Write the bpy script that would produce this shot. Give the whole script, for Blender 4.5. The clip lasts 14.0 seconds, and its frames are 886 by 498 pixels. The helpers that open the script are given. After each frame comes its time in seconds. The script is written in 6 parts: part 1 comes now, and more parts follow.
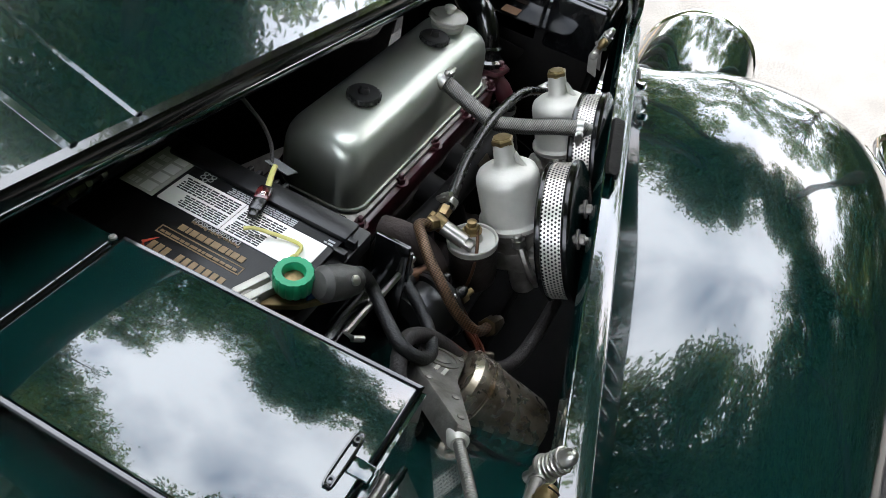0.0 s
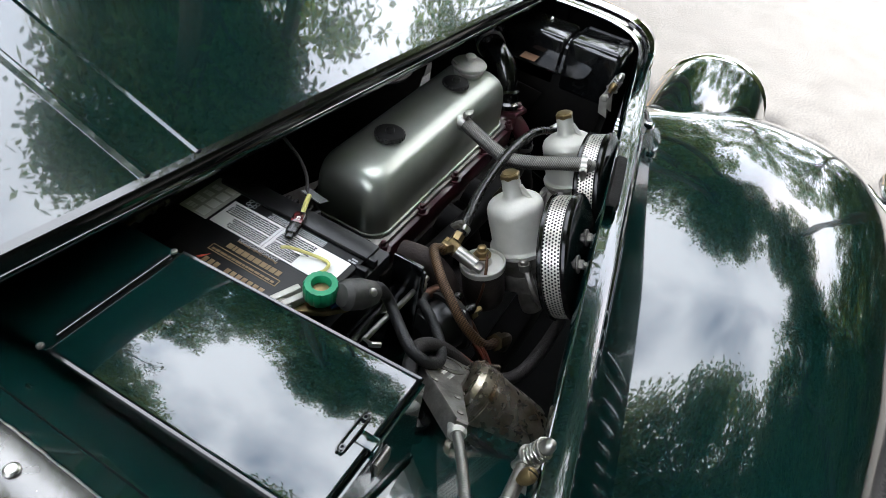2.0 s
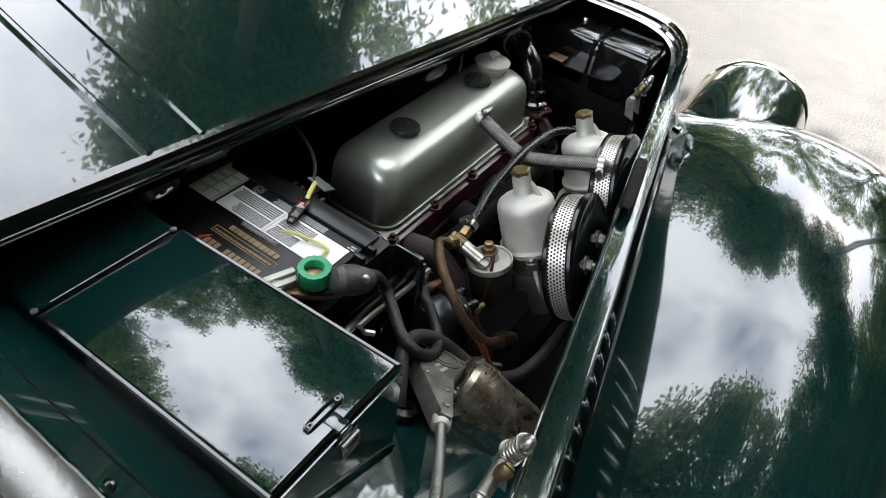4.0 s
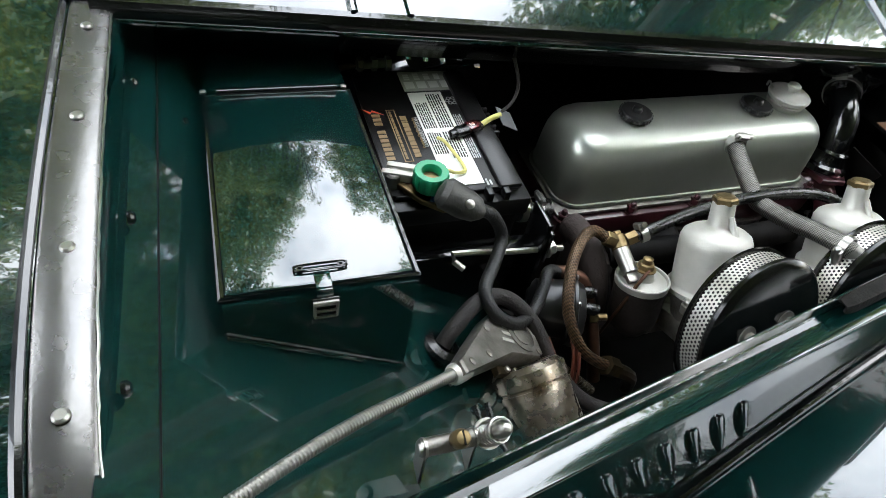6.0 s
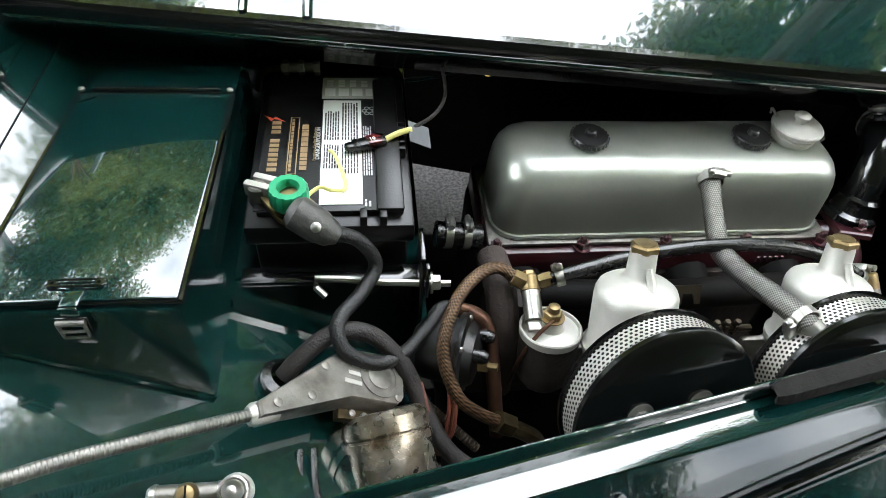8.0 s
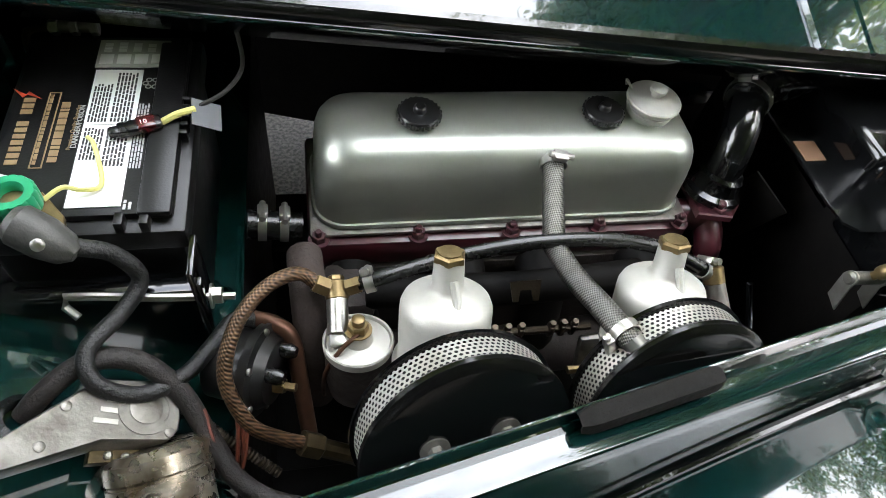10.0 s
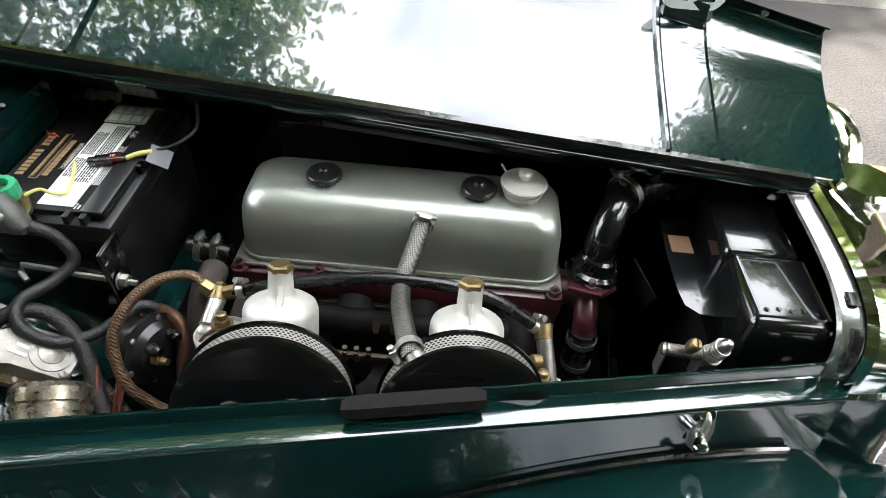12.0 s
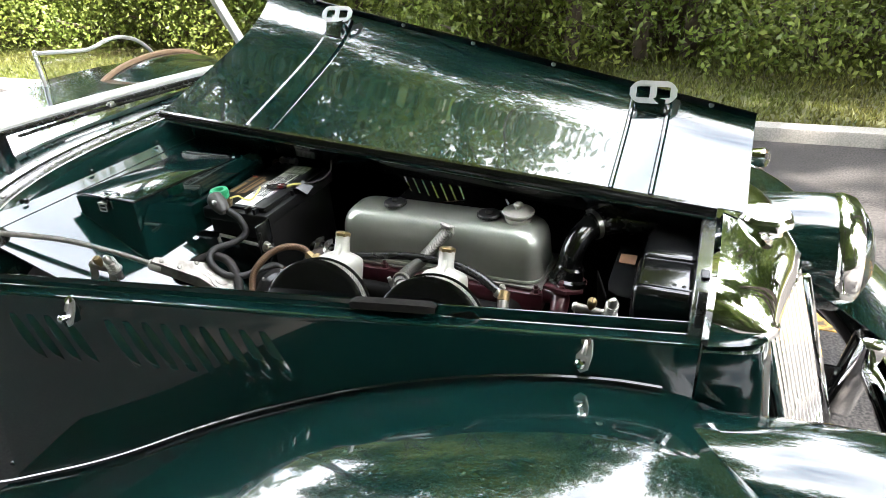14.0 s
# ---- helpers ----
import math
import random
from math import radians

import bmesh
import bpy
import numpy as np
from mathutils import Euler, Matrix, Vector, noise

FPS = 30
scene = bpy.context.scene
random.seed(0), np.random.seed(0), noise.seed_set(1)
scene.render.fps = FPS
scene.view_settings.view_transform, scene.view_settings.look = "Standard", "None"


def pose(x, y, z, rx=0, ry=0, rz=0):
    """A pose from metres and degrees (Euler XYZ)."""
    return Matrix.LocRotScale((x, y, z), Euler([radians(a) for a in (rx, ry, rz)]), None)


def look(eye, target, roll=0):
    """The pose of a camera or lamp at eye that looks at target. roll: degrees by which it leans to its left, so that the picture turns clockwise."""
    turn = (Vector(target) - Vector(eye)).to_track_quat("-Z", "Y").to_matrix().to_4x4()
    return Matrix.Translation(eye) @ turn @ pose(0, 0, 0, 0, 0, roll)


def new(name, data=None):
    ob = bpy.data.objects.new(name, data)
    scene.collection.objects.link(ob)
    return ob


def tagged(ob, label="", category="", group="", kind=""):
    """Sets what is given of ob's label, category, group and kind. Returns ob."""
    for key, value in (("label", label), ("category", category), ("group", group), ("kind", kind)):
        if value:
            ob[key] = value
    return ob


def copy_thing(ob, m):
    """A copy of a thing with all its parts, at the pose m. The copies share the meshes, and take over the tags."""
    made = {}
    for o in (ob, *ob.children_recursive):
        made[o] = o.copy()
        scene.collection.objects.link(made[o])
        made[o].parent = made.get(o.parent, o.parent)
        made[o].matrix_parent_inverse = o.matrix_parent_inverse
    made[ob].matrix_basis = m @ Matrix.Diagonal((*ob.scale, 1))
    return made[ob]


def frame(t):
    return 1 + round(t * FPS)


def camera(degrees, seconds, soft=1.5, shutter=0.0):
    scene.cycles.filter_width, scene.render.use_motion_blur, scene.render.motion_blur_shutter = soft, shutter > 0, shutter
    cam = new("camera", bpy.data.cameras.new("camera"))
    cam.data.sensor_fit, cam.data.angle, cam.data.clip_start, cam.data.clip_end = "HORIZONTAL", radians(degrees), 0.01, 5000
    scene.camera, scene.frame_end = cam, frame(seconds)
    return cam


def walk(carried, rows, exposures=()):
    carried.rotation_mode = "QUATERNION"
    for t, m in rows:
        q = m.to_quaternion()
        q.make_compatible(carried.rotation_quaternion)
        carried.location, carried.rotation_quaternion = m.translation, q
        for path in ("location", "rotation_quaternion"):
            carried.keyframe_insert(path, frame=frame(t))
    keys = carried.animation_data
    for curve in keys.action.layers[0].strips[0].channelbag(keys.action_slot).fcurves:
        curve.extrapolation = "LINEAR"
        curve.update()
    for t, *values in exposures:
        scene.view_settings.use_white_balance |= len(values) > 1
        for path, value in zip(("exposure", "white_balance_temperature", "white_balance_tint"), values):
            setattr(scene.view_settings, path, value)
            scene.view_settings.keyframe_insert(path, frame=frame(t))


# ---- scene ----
cam = camera(70.2, 14.0, soft=0.7)
PATH = [
    (0, (-0.618, -0.147, 1.366), (0.723, 0.255, -0.062), 14.3),
    (0.5, (-0.631, -0.155, 1.384), (0.73, 0.275, -0.017), 13.9),
    (1, (-0.653, -0.172, 1.411), (0.708, 0.304, 0.025), 12.7),
    (1.5, (-0.668, -0.191, 1.421), (0.688, 0.32, 0.042), 12.0),
    (2, (-0.674, -0.201, 1.427), (0.672, 0.349, 0.053), 11.4),
    (2.2, (-0.671, -0.208, 1.42), (0.674, 0.372, 0.057), 10.6),
    (4.3, (-0.643, -0.272, 1.417), (0.601, 0.451, 0.028), 10.1),
    (4.5, (-0.607, -0.288, 1.402), (0.561, 0.516, -0.009), 10.6),
    (5, (-0.56, -0.296, 1.371), (0.416, 0.677, -0.078), 12.9),
    (5.5, (-0.55, -0.325, 1.364), (0.225, 0.796, -0.099), 12.3),
    (6, (-0.511, -0.382, 1.352), (0.085, 0.854, -0.103), 12.1),
    (6.5, (-0.451, -0.388, 1.342), (0.012, 0.894, -0.122), 11.4),
    (7, (-0.392, -0.387, 1.341), (-0.052, 0.928, -0.127), 10.1),
    (7.5, (-0.313, -0.381, 1.34), (-0.05, 0.951, -0.129), 8.5),
    (8, (-0.255, -0.368, 1.346), (-0.019, 0.948, -0.142), 6.2),
    (8.2, (-0.249, -0.351, 1.352), (0.058, 0.941, -0.143), 7.1),
    (10.3, (-0.07, -0.281, 1.337), (0.315, 0.839, -0.275), 12.4),
    (10.5, (-0.047, -0.311, 1.343), (0.3, 0.844, -0.252), 11.1),
    (11, (0.025, -0.4, 1.369), (0.311, 0.859, -0.159), 9.3),
    (11.5, (0.086, -0.436, 1.387), (0.251, 0.922, -0.073), 7.3),
    (12, (0.173, -0.45, 1.404), (0.155, 0.993, 0.02), 4.7),
    (12.5, (0.267, -0.519, 1.392), (0.06, 0.996, 0.103), 2.0),
    (13, (0.364, -0.645, 1.395), (0.02, 0.956, 0.247), -0.1),
    (13.5, (0.488, -0.734, 1.415), (-0.071, 0.881, 0.377), -2.7),
    (14, (0.572, -0.835, 1.43), (-0.154, 0.76, 0.466), -3.9),
]
EXPOSURES = [(0.0, 2.36, 6200, 10), (1.0, 2.28, 6200, 10), (2.0, 2.24, 6200, 10), (4.5, 2.24, 6400, 10), (5.5, 2.46, 6400, 9), (6.0, 2.72, 6350, 8), (7.0, 3.16, 6400, 7),
             (8.2, 3.25, 6400, 8), (10.5, 3.06, 6500, 10), (12.0, 3.08, 6500, 10), (13.0, 3.06, 6500, 10), (14.0, 3.2, 6500, 10)]
walk(cam, [(t, look(eye, target, roll)) for t, eye, target, roll in PATH], EXPOSURES)

# ---- world and light ----
SUN = Vector((0.595, -0.159, 0.788)).normalized()
world = bpy.data.worlds.new("sky_world")
scene.world = world
world.use_nodes = True
wn, wl = world.node_tree.nodes, world.node_tree.links
wn.clear()
w_out = wn.new("ShaderNodeOutputWorld")
w_bg = wn.new("ShaderNodeBackground")
w_sky = wn.new("ShaderNodeTexSky")
w_sky.sky_type, w_sky.sun_disc = "NISHITA", False
w_sky.sun_elevation, w_sky.sun_rotation = math.asin(SUN.z), math.atan2(SUN.x, SUN.y)
w_sky.air_density, w_sky.dust_density = 1.0, 1.5
w_tc = wn.new("ShaderNodeTexCoord")
w_noise = wn.new("ShaderNodeTexNoise")
w_noise.inputs["Scale"].default_value, w_noise.inputs["Detail"].default_value = 2.2, 7.0
w_noise.inputs["Roughness"].default_value = 0.58
w_ramp = wn.new("ShaderNodeValToRGB")
w_ramp.color_ramp.elements[0].position, w_ramp.color_ramp.elements[1].position = 0.30, 0.56
w_mix = wn.new("ShaderNodeMixRGB")
w_mix.inputs[2].default_value = (10.0, 10.3, 10.8, 1)
wl.new(w_tc.outputs["Generated"], w_noise.inputs["Vector"])
wl.new(w_noise.outputs["Fac"], w_ramp.inputs["Fac"])
wl.new(w_ramp.outputs["Color"], w_mix.inputs["Fac"])
wl.new(w_sky.outputs["Color"], w_mix.inputs[1])
wl.new(w_mix.outputs["Color"], w_bg.inputs["Color"])
w_bg.inputs["Strength"].default_value = 0.15
wl.new(w_bg.outputs["Background"], w_out.inputs["Surface"])
sun_data = bpy.data.lights.new("sun", "SUN")
sun_data.energy, sun_data.angle, sun_data.color = 5.0, radians(0.53), (1.0, 0.95, 0.86)
sun = new("sun", sun_data)
sun.matrix_world = look((0, 0, 0), -SUN)
sun.location = SUN * 30


# ---- materials ----
def material(name, colour, rough=0.5, metal=0.0, other=None, scale=20.0, spread=0.5, bump=0.0, bump_scale=120.0,
             rough_spread=0.0, coat=0.0, random_tint=0.0, specular=0.5, detail=6.0, fine=0.0):
    """A surface of two colours mixed by noise, with noise in its gloss and relief."""
    mat = bpy.data.materials.new(name)
    mat.use_nodes = True
    nodes, links = mat.node_tree.nodes, mat.node_tree.links
    bsdf = nodes["Principled BSDF"]
    bsdf.inputs["Metallic"].default_value = metal
    bsdf.inputs["Roughness"].default_value = rough
    bsdf.inputs["Coat Weight"].default_value = coat
    bsdf.inputs["Coat Roughness"].default_value = 0.02
    bsdf.inputs["Coat IOR"].default_value = 1.7
    bsdf.inputs["Specular IOR Level"].default_value = specular
    tc = nodes.new("ShaderNodeTexCoord")
    big = nodes.new("ShaderNodeTexNoise")
    big.inputs["Scale"].default_value, big.inputs["Detail"].default_value = scale, detail
    links.new(tc.outputs["Object"], big.inputs["Vector"])
    ramp = nodes.new("ShaderNodeValToRGB")
    ramp.color_ramp.elements[0].position, ramp.color_ramp.elements[1].position = 0.5 - spread / 2, 0.5 + spread / 2
    ramp.color_ramp.elements[0].color = (*colour, 1)
    ramp.color_ramp.elements[1].color = (*(other or colour), 1)
    links.new(big.outputs["Fac"], ramp.inputs["Fac"])
    last = ramp.outputs["Color"]
    if fine:
        grain = nodes.new("ShaderNodeTexNoise")
        grain.inputs["Scale"].default_value, grain.inputs["Detail"].default_value = bump_scale * 1.7, 3
        links.new(tc.outputs["Object"], grain.inputs["Vector"])
        gr = nodes.new("ShaderNodeMapRange")
        gr.inputs[1].default_value, gr.inputs[2].default_value = 0.38, 0.62
        gr.inputs[3].default_value, gr.inputs[4].default_value = 1 - fine, 1 + fine
        links.new(grain.outputs["Fac"], gr.inputs[0])
        mul = nodes.new("ShaderNodeVectorMath")
        mul.operation = "SCALE"
        links.new(last, mul.inputs[0])
        links.new(gr.outputs[0], mul.inputs["Scale"])
        last = mul.outputs[0]
    if random_tint:
        info = nodes.new("ShaderNodeObjectInfo")
        hsv = nodes.new("ShaderNodeHueSaturation")
        rng = nodes.new("ShaderNodeMapRange")
        rng.inputs[3].default_value, rng.inputs[4].default_value = 1 - random_tint, 1 + random_tint
        links.new(info.outputs["Random"], rng.inputs[0])
        links.new(rng.outputs[0], hsv.inputs["Value"])
        links.new(last, hsv.inputs["Color"])
        last = hsv.outputs["Color"]
    links.new(last, bsdf.inputs["Base Color"])
    if rough_spread:
        rr = nodes.new("ShaderNodeMapRange")
        rr.inputs[3].default_value, rr.inputs[4].default_value = max(0.0, rough - rough_spread), min(1.0, rough + rough_spread)
        rn = nodes.new("ShaderNodeTexNoise")
        rn.inputs["Scale"].default_value, rn.inputs["Detail"].default_value = scale * 2.3, 8
        links.new(tc.outputs["Object"], rn.inputs["Vector"])
        links.new(rn.outputs["Fac"], rr.inputs[0])
        links.new(rr.outputs[0], bsdf.inputs["Roughness"])
    if bump:
        bn = nodes.new("ShaderNodeTexNoise")
        bn.inputs["Scale"].default_value, bn.inputs["Detail"].default_value = bump_scale, 5
        links.new(tc.outputs["Object"], bn.inputs["Vector"])
        bp = nodes.new("ShaderNodeBump")
        bp.inputs["Strength"].default_value, bp.inputs["Distance"].default_value = bump, 0.002
        links.new(bn.outputs["Fac"], bp.inputs["Height"])
        links.new(bp.outputs["Normal"], bsdf.inputs["Normal"])
    return mat


GREEN = material("green_paint", (0.0015, 0.0125, 0.0115), 0.14, 0.0, (0.0021, 0.0160, 0.0145), 6, 0.6, 0.012, 9, 0.04, coat=1.0, specular=0.3)
GREEN_IN = material("green_paint_inner", (0.0022, 0.0160, 0.0145), 0.14, 0.0, (0.0032, 0.0215, 0.0190), 9, 0.6, 0.12, 24, 0.06, coat=0.9, specular=0.3)
GREEN.node_tree.nodes["Principled BSDF"].inputs["Coat Roughness"].default_value = 0.022
GREEN_IN.node_tree.nodes["Principled BSDF"].inputs["Coat Roughness"].default_value = 0.04
LEAD = material("grey_lead", (0.045, 0.044, 0.040), 0.5, 0.4, (0.085, 0.083, 0.076), 90, 0.5, 0.4, 160, 0.15)
BLACK = material("black_gloss_paint", (0.0025, 0.0025, 0.003), 0.16, 0.0, (0.005, 0.0055, 0.0055), 14, 0.6, 0.04, 60, 0.08, coat=0.4, specular=0.4)
# near black with little gloss: the bay's shade is put into this colour
DARK = material("dirty_black_and_shade", (0.0022, 0.0022, 0.0022), 0.6, 0.0, (0.006, 0.0052, 0.0045), 25, 0.5, 0.2, 150, 0.15, specular=0.08)
SILVER = material("silver_paint", (0.36, 0.375, 0.325), 0.34, 0.72, (0.43, 0.445, 0.39), 18, 0.6, 0.05, 260, 0.06)
ALLOY = material("cast_alloy", (0.38, 0.37, 0.33), 0.50, 0.42, (0.48, 0.465, 0.42), 40, 0.6, 0.12, 320, 0.10)
ALLOY_DIRTY = material("stained_cast_alloy", (0.11, 0.098, 0.084), 0.40, 0.75, (0.27, 0.26, 0.235), 55, 0.5, 0.25, 260, 0.15)
STEEL = material("zinc_plated_steel", (0.30, 0.29, 0.265), 0.34, 0.95, (0.46, 0.45, 0.415), 60, 0.5, 0.08, 300, 0.12)
RUSTY = material("rusty_steel", (0.030, 0.021, 0.013), 0.34, 0.75, (0.090, 0.074, 0.052), 30, 0.7, 0.2, 300, 0.2)
CHROME = material("chrome", (0.80, 0.80, 0.80), 0.05, 1.0, (0.86, 0.86, 0.86), 8, 0.6, 0.01, 12, 0.03)
BRASS = material("aged_brass", (0.15, 0.105, 0.048), 0.40, 0.85, (0.25, 0.185, 0.09), 90, 0.5, 0.1, 300, 0.12)
DARKBRASS = material("oily_brass", (0.05, 0.036, 0.018), 0.4, 0.8, (0.10, 0.075, 0.038), 90, 0.5, 0.1, 300, 0.12)
BROWN = material("rusty_brown_casting", (0.018, 0.0115, 0.009), 0.8, 0.0, (0.034, 0.022, 0.018), 60, 0.5, 0.5, 260, 0.1)
COPPER = material("copper_pipe", (0.070, 0.032, 0.020), 0.45, 0.7, (0.12, 0.06, 0.036), 60, 0.5, 0.08, 200, 0.15)
RED = material("engine_red_paint", (0.030, 0.004, 0.007), 0.40, 0.0, (0.058, 0.009, 0.014), 45, 0.6, 0.1, 150, 0.15, coat=0.3)
IRON = material("brown_cast_iron", (0.012, 0.009, 0.0075), 0.7, 0.2, (0.026, 0.018, 0.015), 45, 0.5, 0.4, 220, 0.15)
RUBBER = material("black_rubber", (0.004, 0.004, 0.004), 0.26, 0.0, (0.009, 0.009, 0.0088), 50, 0.5, 0.08, 250, 0.08)
RUBBER_GREY = material("grey_fabric_covered_cable", (0.0045, 0.0045, 0.0045), 0.5, 0.0, (0.0105, 0.010, 0.0098), 60, 0.5, 0.6, 420, 0.1)
LOOM = material("brown_cloth_loom", (0.0075, 0.006, 0.0055), 0.65, 0.0, (0.017, 0.013, 0.011), 60, 0.5, 0.6, 420, 0.1)
PLASTIC = material("black_battery_plastic", (0.0038, 0.0038, 0.0042), 0.34, 0.0, (0.0075, 0.0075, 0.0075), 30, 0.6, 0.10, 500, 0.10, specular=0.35)
LABEL = material("white_label", (0.72, 0.72, 0.68), 0.5, 0.0, (0.80, 0.80, 0.77), 30, 0.6)
LABEL_AGED = material("greyish_label", (0.40, 0.41, 0.36), 0.55, 0.0, (0.50, 0.50, 0.45), 30, 0.6)
INK = material("black_print", (0.02, 0.02, 0.02), 0.6)
GOLD = material("gold_print", (0.20, 0.13, 0.06), 0.55, 0.0, (0.26, 0.18, 0.09), 50, 0.6)
PALE = material("pale_print", (0.42, 0.42, 0.41), 0.55)
KNOB_GREEN = material("green_plastic", (0.010, 0.22, 0.095), 0.35, 0.0, (0.014, 0.27, 0.12), 40, 0.6, 0.05, 200, 0.08)
YELLOW = material("yellow_wire", (0.50, 0.46, 0.12), 0.5, 0.0, (0.58, 0.54, 0.20), 60, 0.6)
ORANGE = material("orange_wire", (0.085, 0.021, 0.012), 0.45, 0.0, (0.13, 0.033, 0.018), 60, 0.6)
BLUE = material("blue_connector", (0.02, 0.08, 0.22), 0.4)
FLASH = material("red_print", (0.40, 0.045, 0.02), 0.5, 0.0, (0.48, 0.07, 0.03), 60, 0.6)
FUSE = material("dark_red_plastic", (0.06, 0.005, 0.006), 0.25, 0.0, (0.09, 0.008, 0.009), 60, 0.6, coat=0.5)
TAPE = material("grey_tape", (0.10, 0.105, 0.11), 0.45, 0.0, (0.14, 0.145, 0.15), 60, 0.6, 0.2, 120)
BAKELITE = material("black_bakelite", (0.006, 0.006, 0.006), 0.30, 0.0, (0.012, 0.012, 0.012), 40, 0.6)
FELT = material("dull_metal_strip", (0.13, 0.127, 0.122), 0.26, 0.75, (0.19, 0.186, 0.178), 25, 0.6, 0.12, 200, 0.08)
WOOD_PAD = material("grey_rubber_buffer", (0.0045, 0.0040, 0.0034), 0.75, 0.0, (0.009, 0.0080, 0.0070), 40, 0.6, 0.6, 200, 0.1, specular=0.15)
CARD = material("brown_sticker", (0.13, 0.066, 0.032), 0.7, 0.0, (0.17, 0.09, 0.045), 40, 0.6)
LEDGE = material("plated_ledge_steel", (0.52, 0.52, 0.50), 0.20, 0.92, (0.62, 0.62, 0.60), 30, 0.6, 0.02, 200, 0.06)
STRIP = material("bright_plated_steel", (0.62, 0.62, 0.60), 0.40, 0.45, (0.72, 0.72, 0.70), 30, 0.6, 0.03, 200, 0.08)
CABLE = material("dull_wound_steel", (0.16, 0.155, 0.14), 0.42, 0.85, (0.26, 0.25, 0.225), 60, 0.6, 0.1, 300, 0.12)
CAN = material("rust_mottled_steel", (0.12, 0.085, 0.048), 0.28, 0.85, (0.46, 0.42, 0.345), 38, 0.45, 0.06, 200, 0.10)
MESH = material("perforated_steel", (0.52, 0.49, 0.44), 0.38, 0.75, (0.70, 0.67, 0.61), 60, 0.6, 0.0, 100, 0.1)
FILTER_PLATE = material("black_enamelled_plate", (0.0022, 0.0022, 0.0024), 0.14, 0.0, (0.004, 0.004, 0.004), 30, 0.6, 0.02, 60, 0.05, specular=0.35)
FILTER = material("filter_dark", (0.010, 0.010, 0.010), 0.8)
TAN = material("tan_leather", (0.20, 0.12, 0.07), 0.6, 0.0, (0.27, 0.17, 0.10), 20, 0.6, 0.3, 180, 0.1)
ASPHALT = material("asphalt", (0.019, 0.0165, 0.0160), 0.7, 0.0, (0.034, 0.029, 0.0275), 3.0, 0.6, 1.0, 62, 0.1, fine=0.9)
KERB = material("kerb_concrete", (0.24, 0.225, 0.205), 0.85, 0.0, (0.33, 0.31, 0.285), 6, 0.6, 0.5, 60, 0.1, fine=0.15)
LINE = material("yellow_road_paint", (0.06, 0.045, 0.030), 0.75, 0.0, (0.44, 0.25, 0.045), 26, 0.16, 0.6, 90, 0.1, fine=0.35)
SOIL = material("verge_soil", (0.045, 0.055, 0.018), 0.95, 0.0, (0.09, 0.085, 0.035), 2.5, 0.5, 0.6, 30)
BARK = material("bark", (0.06, 0.045, 0.033), 0.9, 0.0, (0.13, 0.10, 0.075), 14, 0.5, 0.8, 60)
TYRE = material("tyre_rubber", (0.012, 0.012, 0.012), 0.75, 0.0, (0.02, 0.02, 0.02), 30, 0.5, 0.3, 120)


def leaf_material(name, a, b):
    mat = material(name, a, 0.5, 0.0, b, 0.9, 0.5, random_tint=0.12)
    nodes, links = mat.node_tree.nodes, mat.node_tree.links
    bsdf, out = nodes["Principled BSDF"], nodes["Material Output"]
    geo = nodes.new("ShaderNodeNewGeometry")
    hsv = nodes.new("ShaderNodeHueSaturation")
    rng = nodes.new("ShaderNodeMapRange")
    rng.inputs[3].default_value, rng.inputs[4].default_value = 0.55, 1.5
    links.new(geo.outputs["Random Per Island"], rng.inputs[0])
    links.new(rng.outputs[0], hsv.inputs["Value"])
    links.new(bsdf.inputs["Base Color"].links[0].from_socket, hsv.inputs["Color"])
    links.new(hsv.outputs["Color"], bsdf.inputs["Base Color"])
    thin = nodes.new("ShaderNodeBsdfTranslucent")
    links.new(hsv.outputs["Color"], thin.inputs["Color"])
    mix = nodes.new("ShaderNodeMixShader")
    mix.inputs[0].default_value = 0.45
    links.new(bsdf.outputs[0], mix.inputs[1])
    links.new(thin.outputs[0], mix.inputs[2])
    links.new(mix.outputs[0], out.inputs["Surface"])
    return mat


LEAF = leaf_material("tree_leaves", (0.070, 0.120, 0.022), (0.140, 0.175, 0.038))
LEAF_LIGHT = leaf_material("shrub_leaves", (0.11, 0.165, 0.030), (0.22, 0.245, 0.055))
# leaf colour set darker for the unseen undergrowth, to darken reflections
UNDER = leaf_material("undergrowth_leaves", (0.030, 0.052, 0.011), (0.055, 0.075, 0.018))
GRASS = leaf_material("grass_blades", (0.076, 0.108, 0.021), (0.185, 0.170, 0.052))


